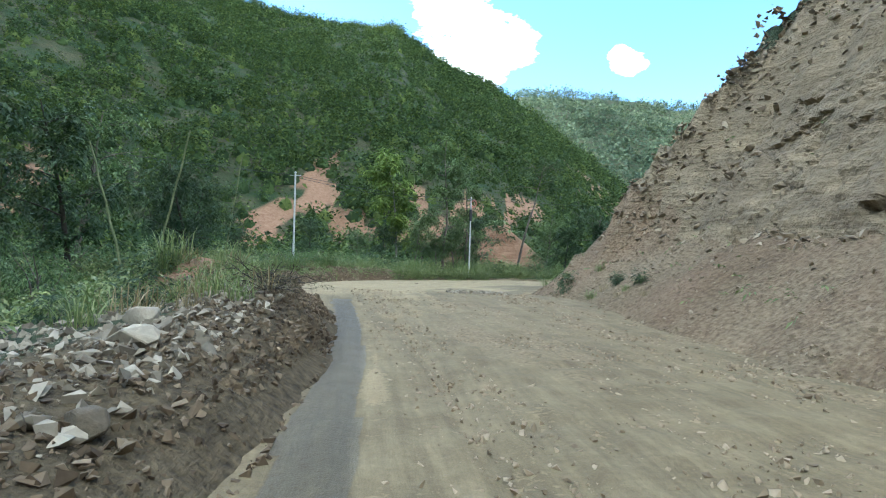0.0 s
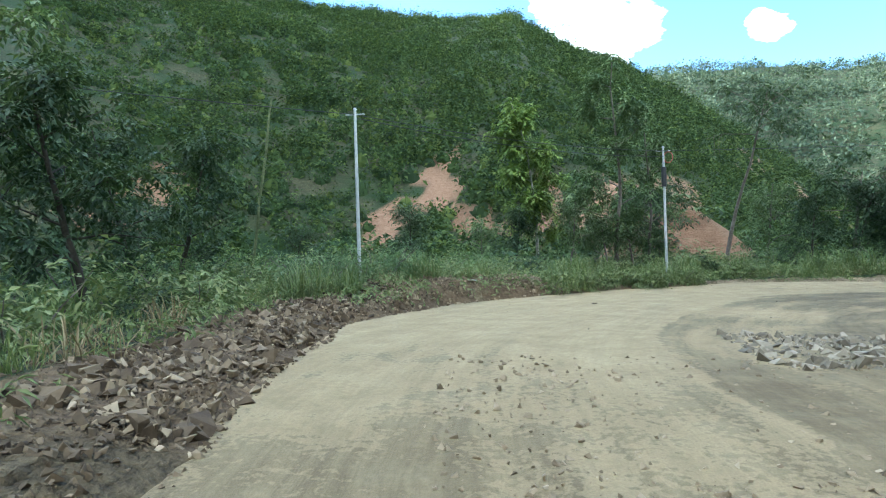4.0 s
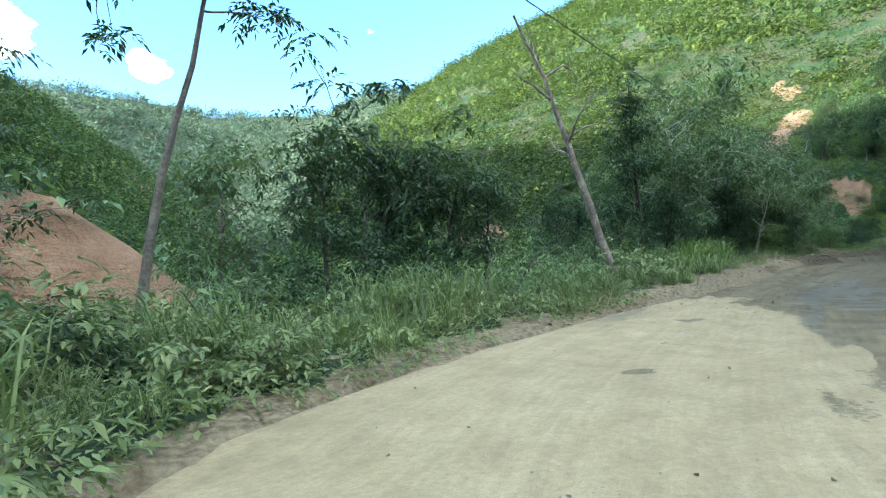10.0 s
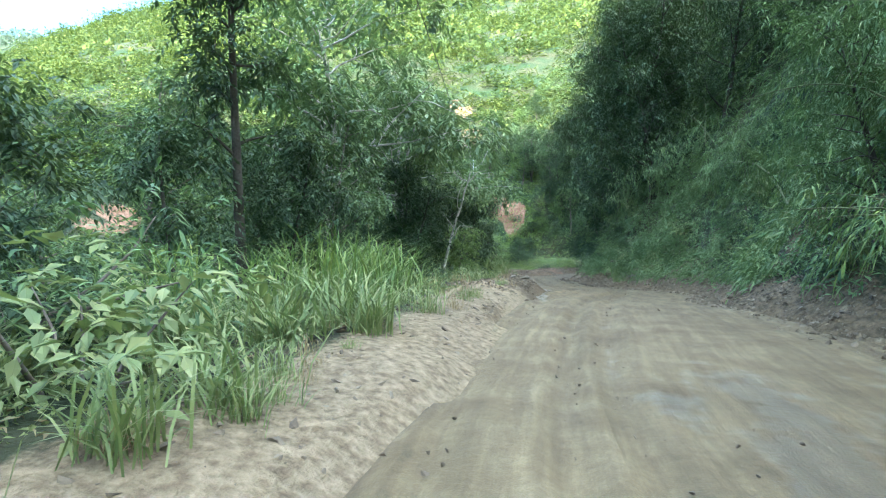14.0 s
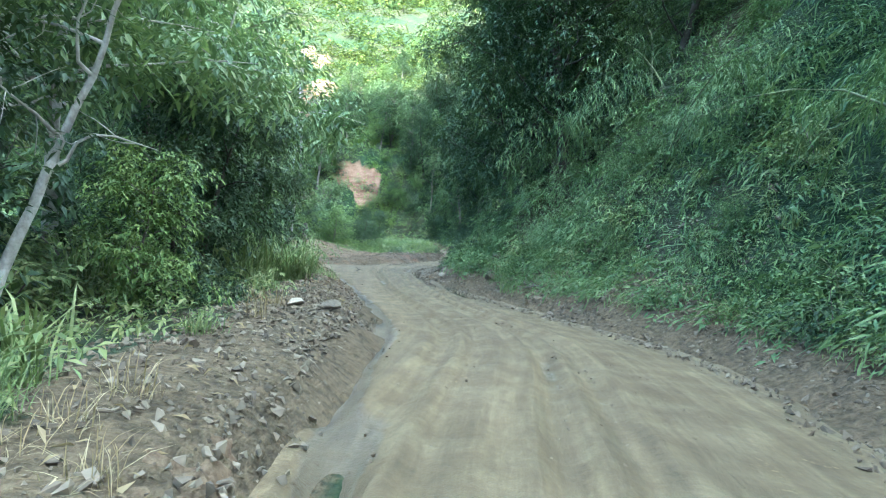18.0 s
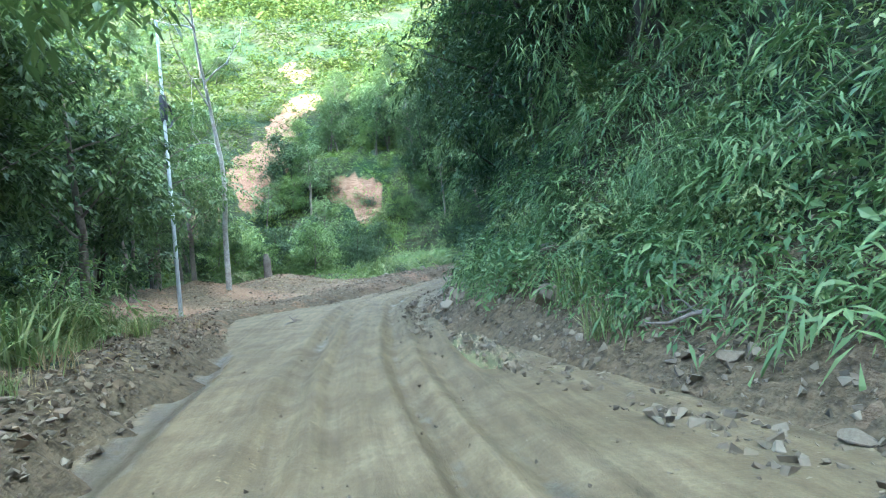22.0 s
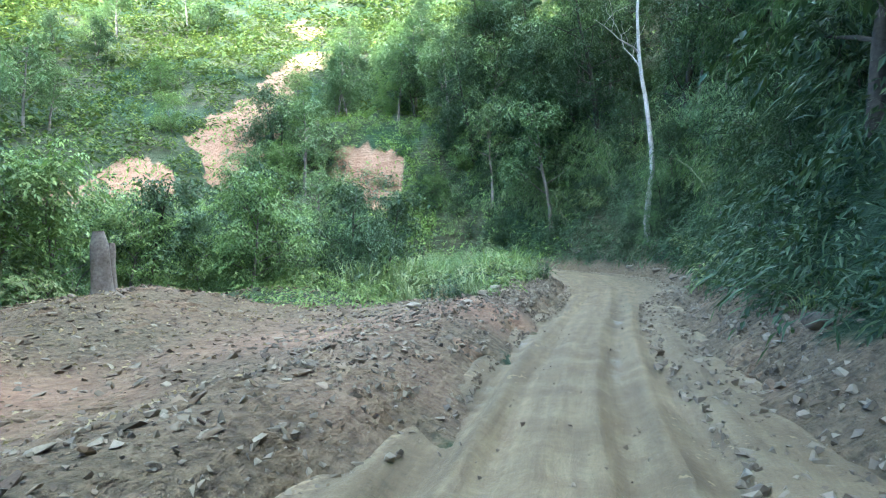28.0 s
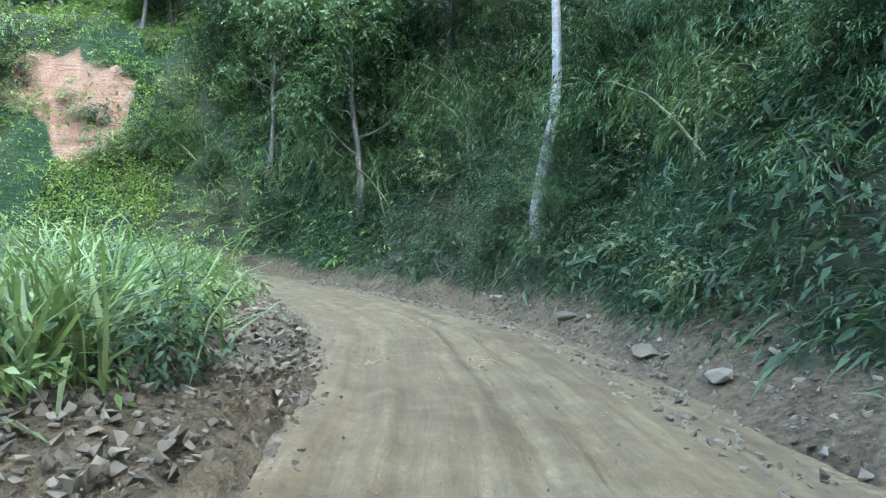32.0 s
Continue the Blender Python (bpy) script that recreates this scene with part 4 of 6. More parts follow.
def stone_material(name, a, b_, c):
    m, nt, b = material(name, 0.85, 0.3)
    geo = nt.nodes.new("ShaderNodeNewGeometry").outputs["Random Per Island"]
    ob = nt.nodes.new("ShaderNodeObjectInfo").outputs["Random"]
    fine = noise_tex(nt, 12.0)
    v = math_node(nt, "ADD", math_node(nt, "MULTIPLY", math_node(nt, "FRACT", math_node(nt, "ADD", geo, ob), 0.0), 0.6), math_node(nt, "MULTIPLY", fine, 0.45))
    nt.links.new(ramp(nt, v, (0.2, a), (0.5, b_), (0.85, c)), b.inputs["Base Color"])
    bump(nt, b, fine, 0.5, 0.03)
    return m


STONE_GREY = stone_material("grey_stone", (0.10, 0.082, 0.055), (0.19, 0.16, 0.11), (0.33, 0.285, 0.205))
STONE_CLOD = stone_material("earth_clod", (0.05, 0.034, 0.018), (0.105, 0.074, 0.04), (0.19, 0.142, 0.085))
STONE_SLATE = stone_material("slate_rubble", (0.065, 0.051, 0.031), (0.12, 0.096, 0.06), (0.195, 0.16, 0.105))
STONE_RED = stone_material("reddish_scree", (0.12, 0.088, 0.048), (0.22, 0.166, 0.096), (0.34, 0.27, 0.175))
ROCK_LEDGE = stone_material("layered_rock", (0.075, 0.056, 0.033), (0.155, 0.12, 0.072), (0.27, 0.215, 0.14))
STONES = [stone_proto(k) for k in range(8)]
SLABS = [stone_proto(20 + k, 9, 0.3) for k in range(5)]


# ---- woods on the hills ----
def clump_proto(seed, n, upright, size=1.0, width=0.42):
    rng = np.random.RandomState(seed)
    v = rng.normal(size=(n, 3))
    v[:, 2] = np.abs(v[:, 2]) * 0.9
    v = unit(v)
    pos = v * rng.uniform(0.55, 1.0, (n, 1)) * (0.5, 0.5, 0.75)
    w = v + rng.normal(size=(n, 3)) * 0.6 + (0, 0, upright)
    return leaf_quads(pos, w, rng.uniform(0.28, 0.5, n) * size, width, rng, 0.25)


def crown_core(seed):
    """The uneven low mass inside a crown."""
    rg = np.random.RandomState(seed + 100)
    rings = []
    for h, r in ((-0.1, 0.26), (0.12, 0.28), (0.3, 0.18), (0.4, 0.03)):
        a = np.arange(6) / 6 * 2 * np.pi + 0.3 * h
        k = r * rg.uniform(0.75, 1.15, 6)
        rings.append(np.stack([np.cos(a) * k, np.sin(a) * k, h + 0.07 * rg.normal(size=6)], 1))
    i = np.arange(3)[:, None] * 6 + np.arange(6)[None]
    j = np.arange(3)[:, None] * 6 + (np.arange(6)[None] + 1) % 6
    return np.concatenate(rings), np.stack([i, j, j + 6, i + 6], -1).reshape(-1, 4)


def crown_proto(seed, n, upright, size, width):
    """A rounded crown with leaves standing out of it all over."""
    return joined([crown_core(seed), clump_proto(seed, n, upright, size, width)])


def frond_proto(seed, fronds, leaves, leaf, width, droop):
    """Arching fronds from one root, each a drooping leafy twig."""
    rg = np.random.RandomState(seed)
    a = np.arange(fronds) * 2.4 + rg.rand(fronds)
    w = np.stack([np.cos(a), np.sin(a), rg.uniform(0.1, 1.3, fronds)], 1)
    base = np.stack([np.cos(a) * 0.1, np.sin(a) * 0.1, rg.uniform(0.0, 0.35, fronds)], 1)
    return sprays(base, w, rg.uniform(0.4, 0.8, fronds), leaves, leaf, width, rg, droop)


def plume_proto(seed, plumes, leaves, leaf, width, core=True):
    """A stand of bamboo or scrub seen from afar: upright plumes of drooping leaves out of a low dark mass."""
    rg = np.random.RandomState(seed)
    out = [crown_core(seed)] if core else []
    for k in range(plumes):
        a, r = k * 2.4 + rg.rand(), 0.42 * math.sqrt((k + 0.5) / plumes)
        h = rg.uniform(0.55, 1.0) * (1.15 - 0.7 * r)
        f = (np.arange(leaves) + 0.7) / leaves
        b = rg.rand(leaves) * 6.28
        wide = 0.15 * (1.1 - f * 0.8)
        pos = np.stack([math.cos(a) * r + np.cos(b) * wide + 0.1 * f * math.cos(a), math.sin(a) * r + np.sin(b) * wide + 0.1 * f * math.sin(a), h * (0.15 + 0.85 * f)], 1)
        w = np.stack([np.cos(b), np.sin(b), 0.25 + 0.9 * f - 0.6 * rg.rand(leaves)], 1)
        out.append(leaf_quads(pos, w, leaf * rg.uniform(0.7, 1.3, leaves), width, rg, 0.5))
    return joined(out)


rng = np.random.RandomState(5)
BANK_CLUMPS = [frond_proto(30 + k, 10, 7, 0.125 if k % 2 else 0.25, 0.42 if k % 2 else 0.13, 0.6 if k % 2 else 1.0) for k in range(6)]
FAR_CLUMPS = [clump_proto(70 + k, 40, 0.1, 0.5, 0.55) for k in range(4)]
DOMES = [plume_proto(50 + k, 5 + k % 3, 11, 0.21, 0.4) if k % 3 else crown_proto(50 + k, 54, 0.1, 0.4, 0.46) for k in range(6)]
FINE_CLUMPS = [plume_proto(10 + k, 4, 8, 0.26, 0.4, False) if k % 2 else frond_proto(90 + k, 6, 5, 0.24, 0.42, 0.5) for k in range(6)]


def hill_points(n, az0, az1, r0, r1):
    az = np.radians(rng.uniform(az0, az1, n))
    r = np.sqrt(rng.uniform(r0**2, r1**2, n))
    return 2 + r * np.sin(az), 30 + r * np.cos(az), r


def grow_woods(name, label, n, az0, az1, r0, r1, lo, hi, mat, keep_bare=True, protos=None):
    x, y, r = hill_points(n, az0, az1, r0, r1)
    z, s, d, far = land(x, y)
    ok = (np.abs(d) > 14) & ((d < 0) | (d > 20) | ((s > 150) & (d > 6)))
    ok |= (y > 66) & (x > 90) & (far | (y > 72))
    if keep_bare:
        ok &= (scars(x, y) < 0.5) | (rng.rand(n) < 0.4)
    x, y, z = x[ok], y[ok], z[ok]
    sc = rng.uniform(lo, hi, len(x)) * (1 + 0.45 * fbm(x, y, 30, 51, 2))
    co, fa = clone_points(protos or DOMES, np.stack([x, y, z - 0.15 * sc], 1), sc, rng)
    return tagged(new(name, array_mesh(name, co, fa, mat)), label, "woods", kind="stuff")


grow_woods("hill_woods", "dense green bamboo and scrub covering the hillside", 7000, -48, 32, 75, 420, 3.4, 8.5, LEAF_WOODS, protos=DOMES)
grow_woods("hill_woods", "yellow-green bamboo woods on the slope, sunlight in the leaf colour", 3800, 30, 88, 190, 400, 3.4, 7.5, LEAF_SUNNY, protos=DOMES)
grow_woods("hill_woods", "bamboo and scrub low on the slope, sunlit yellow-green leaf colour", 2500, 56, 96, 75, 200, 2.2, 4.6, LEAF_SUNNY, protos=FINE_CLUMPS)
grow_woods("hill_woods", "green scrub and young trees low on the slope, shade in the leaf colour", 2600, 28, 60, 70, 215, 2.4, 5.4, LEAF_WOODS, protos=FINE_CLUMPS)
grow_woods("far_woods", "distant woods on the mountain, haze in the leaf colour", 3200, -8, 48, 520, 1400, 12, 28, LEAF_HAZED, False, FAR_CLUMPS)
grow_woods("hill_woods", "low scrub on the valley floor", 1700, -60, 75, 24, 100, 1.4, 3.2, LEAF_TREE, protos=FINE_CLUMPS)

grow_woods("hill_woods", "scrub at the foot of the slope, sunlight in the leaf colour", 3000, 48, 82, 88, 165, 1.2, 3.0, LEAF_SUNNY, protos=FINE_CLUMPS)

# ---- trees by the road ----
T1 = tree("tree", 1, 8.5, 0.13, 0.35, 2.6, 130, 44, 0.17, 0.5, LEAF_TREE, BARK, "broad-leaved tree with a loose green crown", clump_r=0.62)
T2 = tree("tree", 2, 6.5, 0.10, 0.25, 2.2, 120, 44, 0.16, 0.5, LEAF_DARK_SHADE, BARK_DARK, "dark green bushy tree with low branches", clump_r=0.6)
T3 = tree("tree", 3, 10.5, 0.14, 0.45, 3.2, 120, 42, 0.18, 0.42, LEAF_TREE, BARK, "tall slender tree with a grey trunk and drooping leaves", clump_r=0.6)
T4 = tree("tree", 4, 7.0, 0.11, 0.62, 3.4, 90, 34, 0.2, 0.4, LEAF_DARK_SHADE, BARK, "flat-topped spreading tree with feathery leaves", clump_r=0.6, flat=0.35, umbrella=1.0, limbs=11)
T5 = tree("tree", 5, 11.0, 0.1, 0.26, 1.7, 240, 42, 0.21, 0.55, LEAF_LIGHT, BARK_PALE, "yellow-green tree with large bright leaves", clump_r=0.55)
T8 = tree("tree", 9, 11.0, 0.17, 0.34, 5.2, 270, 34, 0.24, 0.42, LEAF_TREE, BARK_PALE, "large spreading tree with a pale trunk over the verge", clump_r=0.85, limbs=14, flat=0.55, umbrella=0.6)
T7 = tree("tree", 7, 11.5, 0.12, 0.74, 2.7, 70, 30, 0.2, 0.4, LEAF_DARK_SHADE, BARK, "slim tree with a flat feathery crown", clump_r=0.55, flat=0.35, umbrella=1.0)
T6 = tree("tree", 6, 10.6, 0.1, 0.16, 2.0, 200, 35, 0.17, 0.45, LEAF_TREE, BARK, "thin leggy tree with a sparse crown and hanging vines", clump_r=0.5)
T9 = tree("tree", 10, 6.5, 0.1, 0.18, 3.0, 170, 40, 0.2, 0.45, LEAF_FRESH, BARK, "rounded bushy tree with fresh green leaves", clump_r=0.75, limbs=13)
T10 = tree("tree", 14, 6.0, 0.1, 0.06, 2.3, 190, 34, 0.19, 0.3, LEAF_DARK_SHADE, BARK_DARK, "dark leafy tree branching from the ground on the bank", clump_r=0.7, limbs=15)
x, y = at_road(126.0, 5.0)
move(T10, x, y, 0, 0.8, 0.4)
T13 = tree("tree", 18, 5.5, 0.08, 0.06, 2.2, 200, 38, 0.15, 0.24, LEAF_BAMBOO, BARK_DARK, "bushy green tree with narrow leaves on the bank", clump_r=0.65, limbs=15)
x, y = at_road(71.0, 6.4)
move(T13, x, y, 0, 0.8, 0.4)
T11 = tree("tree", 15, 10.2, 0.12, 0.28, 1.35, 150, 40, 0.15, 0.45, LEAF_DARK_SHADE, BARK_DARK, "narrow upright dark tree rising over the others", clump_r=0.5, limbs=12)
T12 = tree("tree", 16, 15.0, 0.2, 0.08, 3.6, 430, 34, 0.2, 0.36, LEAF_DARK_SHADE, BARK_DARK, "tall dense forest tree leafy down to the bank", clump_r=0.95, limbs=22)
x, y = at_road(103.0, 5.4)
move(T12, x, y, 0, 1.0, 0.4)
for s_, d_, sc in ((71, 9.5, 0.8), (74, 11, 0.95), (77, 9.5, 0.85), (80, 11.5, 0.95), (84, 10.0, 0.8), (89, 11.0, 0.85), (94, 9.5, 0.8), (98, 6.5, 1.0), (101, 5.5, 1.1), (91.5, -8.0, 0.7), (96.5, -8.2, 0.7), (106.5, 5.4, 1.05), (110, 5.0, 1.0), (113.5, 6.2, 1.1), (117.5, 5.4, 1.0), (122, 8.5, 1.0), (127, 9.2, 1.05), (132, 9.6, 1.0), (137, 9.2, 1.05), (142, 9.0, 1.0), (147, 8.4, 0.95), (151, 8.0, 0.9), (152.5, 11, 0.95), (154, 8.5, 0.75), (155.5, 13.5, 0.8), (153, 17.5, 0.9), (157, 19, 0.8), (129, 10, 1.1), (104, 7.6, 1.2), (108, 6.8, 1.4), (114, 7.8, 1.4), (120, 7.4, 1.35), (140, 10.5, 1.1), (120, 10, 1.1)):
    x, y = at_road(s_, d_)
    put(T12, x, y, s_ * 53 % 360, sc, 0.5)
move(T11, 31.0, 52.4, 0, 1.0, 0.1)
move(T9, 81.5, 60.6, 0, 0.62, 0.1)
move(T5, -2.3, 52.6, 0, 1.12)
move(T6, 1.7, 45.4, 40, 1.05)
move(T8, 38.8, 54.4, 20, 1.0)
move(T3, 31.5, 55.5, 0, 0.7)
move(T1, 11.6, 56.7, 0, 0.95)
move(T2, 15.5, 53.6, 70)
move(T7, 8.6, 53.4, 10)
move(T4, 5.0, 56.5, 60)
rng = np.random.RandomState(77)
for proto, x, y, sc in (
    (T2, -12.5, 21.5, 1.05), (T2, -9.8, 25.5, 0.85), (T1, -15.5, 27.0, 1.0), (T2, -16.5, 17.5, 1.2), (T2, -13.0, 33.0, 0.85), (T2, -19.5, 24.0, 1.2), (T2, -11.4, 29.0, 0.75), (T2, -21, 32, 1.2), (T2, -24, 20, 1.2),
    (T2, -3.6, 51.0, 0.7), (T1, 0.2, 53.5, 0.8), (T2, 4.2, 52.0, 0.8), (T6, 3.6, 48.0, 0.8), (T1, -0.6, 44.6, 0.5), (T1, 1.2, 44.6, 0.45), (T1, 2.6, 46.6, 0.5), (T2, -9.0, 47.0, 0.7), (T2, -14.0, 43.0, 0.7), (T1, -6, 58, 0.8),
    (T2, 12.6, 51.6, 0.75), (T2, 18.0, 55.0, 0.85), (T4, 16.0, 54.8, 1.2), (T2, 20.0, 53.0, 0.8), (T2, 22.8, 51.8, 0.62), (T2, 17.2, 52.4, 0.75), (T2, 25.5, 53.0, 0.7), (T2, 28.5, 52.0, 0.55), (T2, 32.0, 52.0, 0.65), (T1, 36.0, 53.0, 0.75), (T1, 22.0, 60.0, 0.6), (T2, 28.5, 55.0, 0.6), (T1, 31.0, 58.0, 0.65),
    (T2, 34.0, 54.2, 0.7), (T1, 36.5, 57.5, 1.0), (T1, 42.5, 56.0, 1.05), (T2, 44.0, 50.6, 0.45),
    (T8, 46.5, 54.5, 0.95), (T2, 41.5, 52.6, 0.8), (T8, 43.0, 53.0, 0.7), (T2, 46.0, 51.6, 0.7), (T8, 55.0, 55.5, 0.9), (T3, 51.5, 55.5, 1.0), (T1, 50.0, 52.6, 0.8), (T2, 53.5, 54.0, 0.9), (T1, 55.5, 57.0, 1.05), (T1, 56.5, 53.9, 0.85), (T2, 58.5, 56.0, 1.0), (T1, 60.5, 54.8, 0.95), (T3, 61.5, 58.5, 0.95), (T2, 62.8, 56.2, 0.85), (T1, 65.5, 59.0, 0.9), (T1, 68.5, 58.8, 0.95), (T3, 70.5, 61.5, 0.9), (T2, 72.5, 60.5, 0.75), (T1, 66, 63, 1.0), (T2, 58, 62, 1.0), (T1, 50, 61, 1.1),
    (T2, 83.2, 59.2, 0.62), (T2, 86.8, 57.2, 0.75), (T1, 85.0, 61.5, 0.6), (T2, 92.5, 54.8, 0.72), (T2, 88.6, 60.5, 0.7), (T1, 92.5, 58.8, 0.6), (T2, 79.0, 62.0, 0.55), (T2, 96.0, 55.8, 0.6), (T1, 82, 66, 0.7), (T2, 76, 66, 0.8), (T2, 101, 57, 0.6), (T8, 62, 60, 0.9), (T1, 77, 61.5, 0.8), (T3, 72, 64, 0.9), (T1, 80, 69, 0.85), (T2, 86, 65, 0.7), (T1, 90, 66, 0.7), (T2, 94, 62, 0.7), (T1, 74, 70, 1.0), (T2, 98, 61, 0.65), (T3, 64, 60, 0.9), (T1, 70, 59.8, 0.75),
):
    put(proto, x, y, rng.uniform(0, 360), sc * rng.uniform(0.93, 1.07), 0.05)
for proto, s_, d_, sc in [(rng.choice([0, 1, 1, 2]), rng.uniform(100, 152), rng.uniform(8.5, 17), rng.uniform(0.7, 1.15)) for _ in range(26)] + [(rng.choice([0, 1, 2]), rng.uniform(126, 153), rng.uniform(9, 16), rng.uniform(0.95, 1.35)) for _ in range(10)] + [(rng.choice([0, 1, 2]), rng.uniform(60, 100), rng.uniform(14, 22), rng.uniform(0.6, 0.9)) for _ in range(7)] + [(rng.choice([0, 1]), rng.uniform(8, 34), rng.uniform(22, 34), rng.uniform(0.5, 0.8)) for _ in range(9)] + [(rng.choice([0, 1]), rng.uniform(150, 185), rng.uniform(8, 30), rng.uniform(0.6, 0.9)) for _ in range(10)]:
    x, y = at_road(s_, d_)
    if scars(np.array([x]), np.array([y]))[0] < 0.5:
        put((T1, T2, T3, T6)[proto], x, y, rng.uniform(0, 360), sc, 0.3, tilt=(rng.uniform(-6, 6), rng.uniform(-6, 6)))

# taller trees over the bank and on the slope past the bend
for proto, s_, d_, sc in ((2, 103, 5.0, 1.15), (0, 106, 5.6, 1.35), (1, 108, 4.4, 1.1), (2, 111, 5.4, 1.3), (0, 114, 5.0, 1.3), (1, 117, 4.6, 1.3), (2, 120, 6.4, 1.25), (0, 148, 5.0, 1.3), (1, 150, 6.5, 1.4), (2, 152, 5.6, 1.2), (0, 153, 9.0, 1.3), (1, 154, 12.0, 1.4), (0, 156, 10.0, 1.25), (2, 157, 15.0, 1.3), (1, 159, 13.0, 1.2), (0, 160, 18.0, 1.3), (1, 152, 15.0, 1.4), (0, 150, 11.0, 1.4), (2, 154, 20.0, 1.3), (1, 158, 22.0, 1.2), (0, 163, 20.0, 1.1), (1, 149, 18.0, 1.4)):
    x, y = at_road(s_, d_)
    put((T1, T2, T3)[proto], x, y, s_ * 37 % 360, sc, 0.3)
for k in range(36):
    s_ = 100 + k * 1.6 + rng.uniform(-0.5, 0.5)
    x, y = at_road(s_, right_foot(s_) + rng.uniform(1.6, 3.4) + 1.6 * (k % 2))
    put(T10, x, y, rng.uniform(0, 360), rng.uniform(0.55, 1.0) if k % 2 else rng.uniform(0.35, 0.6), 0.5)
for k in range(16):
    s_ = 70.0 + k * 2.0 + rng.uniform(-0.4, 0.4)
    x, y = at_road(s_, right_foot(s_) + rng.uniform(2.4, 3.4) + 1.5 * (k % 2))
    put(T13, x, y, rng.uniform(0, 360), rng.uniform(0.5, 0.75) if k % 2 else rng.uniform(0.3, 0.5), 0.5)
for ob, x, y, sc in ((T10, 87.6, 55.0, 0.85), (T9, 84.6, 57.0, 0.85), (T9, 82.8, 59.6, 0.65), (T10, 91.0, 56.0, 0.7), (T9, 86.4, 57.8, 0.7), (T9, 93.5, 54.8, 0.5), (T1, 75.6, 60.2, 1.05), (T1, 78.4, 61.8, 1.0), (T1, 72.0, 60.0, 1.1), (T9, 81.2, 61.8, 1.1), (T9, 84.2, 60.6, 1.0), (T9, 90.2, 58.4, 0.85), (T9, 88.4, 58.6, 0.8), (T1, 79.4, 64.0, 1.1), (T10, 102.0, 40.6, 0.8), (T13, 100.9, 41.9, 0.5), (T13, 101.5, 41.3, 0.7)):
    put(ob, x, y, x * 29 % 360, sc, 0.1)
for x, y, sc in ((84.5, 58.4, 0.5), (87.0, 59.4, 0.55), (90.5, 56.6, 0.55), (94.5, 57.6, 0.5), (118.0, 55.5, 0.7), (119.5, 53.0, 0.8), (98.0, 58.0, 0.5), (84, 63.5, 0.9), (88, 64.5, 1.0), (92, 61.5, 0.8), (96.5, 63, 0.95), (100.5, 60.5, 0.8), (104.5, 62.5, 0.9), (99, 67, 1.1), (93, 68, 1.1), (87, 70, 1.1), (106.5, 59.5, 0.7), (104, 69, 1.0), (109, 66, 0.9), (80, 66, 0.9), (111.5, 62.5, 0.6)):
    put(T9, x, y, x * 31 % 360, sc, 0.1)

# young woods closing round the landslides
rng = np.random.RandomState(78)
for k in range(46):
    x, y = (rng.uniform(112, 150), rng.uniform(58, 73)) if k % 2 else (rng.uniform(100, 150), rng.uniform(80, 108))
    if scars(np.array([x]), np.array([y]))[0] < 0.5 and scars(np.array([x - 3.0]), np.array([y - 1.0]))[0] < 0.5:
        put((T1, T9, T2)[k % 3], x, y, rng.uniform(0, 360), rng.uniform(0.8, 1.25), 0.2)

# ---- bamboo, shrubs, reeds ----
B1 = bamboo("bamboo_clump", 11, 5.5, 2.6, 9, 5200, "arching green bamboo with narrow drooping leaves", 0.17)
B2 = bamboo("bamboo_clump", 12, 3.2, 1.9, 8, 3400, "low arching bamboo hanging over the bank", 0.14)
S1 = shrub("shrub", 21, 1.5, 0.75, 1000, 0.115, 0.48, LEAF_WEED, "leafy green shrub on the verge")
S2 = shrub("bush", 22, 1.1, 0.7, 850, 0.10, 0.52, LEAF_DARK_SHADE, "dark green low shrub")
S3 = shrub("leafy_cane", 23, 2.2, 0.9, 1500, 0.14, 0.2, LEAF_BAMBOO, "tall shrub with long pointed leaves")
R1 = reed("reed_clump", 31, 110, 1.5, 0.8, 0.022, LEAF_REED, "tuft of tall arching reed grass")
R2 = reed("grass_tuft", 32, 90, 0.8, 0.5, 0.014, LEAF_WEED, "tuft of green verge grass")
R3 = reed("broad_grass_tuft", 33, 80, 1.2, 0.8, 0.032, LEAF_REED, "tuft of broad bright green grass blades")
R4 = reed("dry_grass_tuft", 34, 50, 0.7, 0.5, 0.014, LEAF_DRY, "tuft of dry straw-coloured grass")
R5 = reed("tall_grass_tuft", 35, 90, 1.8, 1.5, 0.022, LEAF_FRESH, "tall tuft of bright green arching grass")
x, y = at_road(131.0, -3.6)
move(R5, x, y, 30)
move(B1, -11.5, 17.0, 200, 1.3)
x, y = at_road(70.0, 7.0)
move(B2, x, y, 90)
for ob, s_, d_ in ((S1, 33.0, -7.0), (S2, 38.0, -6.0), (S3, 27.0, -9.0), (R1, 44.0, -4.6), (R2, 28.0, -5.2), (R3, 66.0, -3.2), (R4, 24.0, -4.4)):
    x, y = at_road(s_, d_)
    move(ob, x, y, s_ * 40)


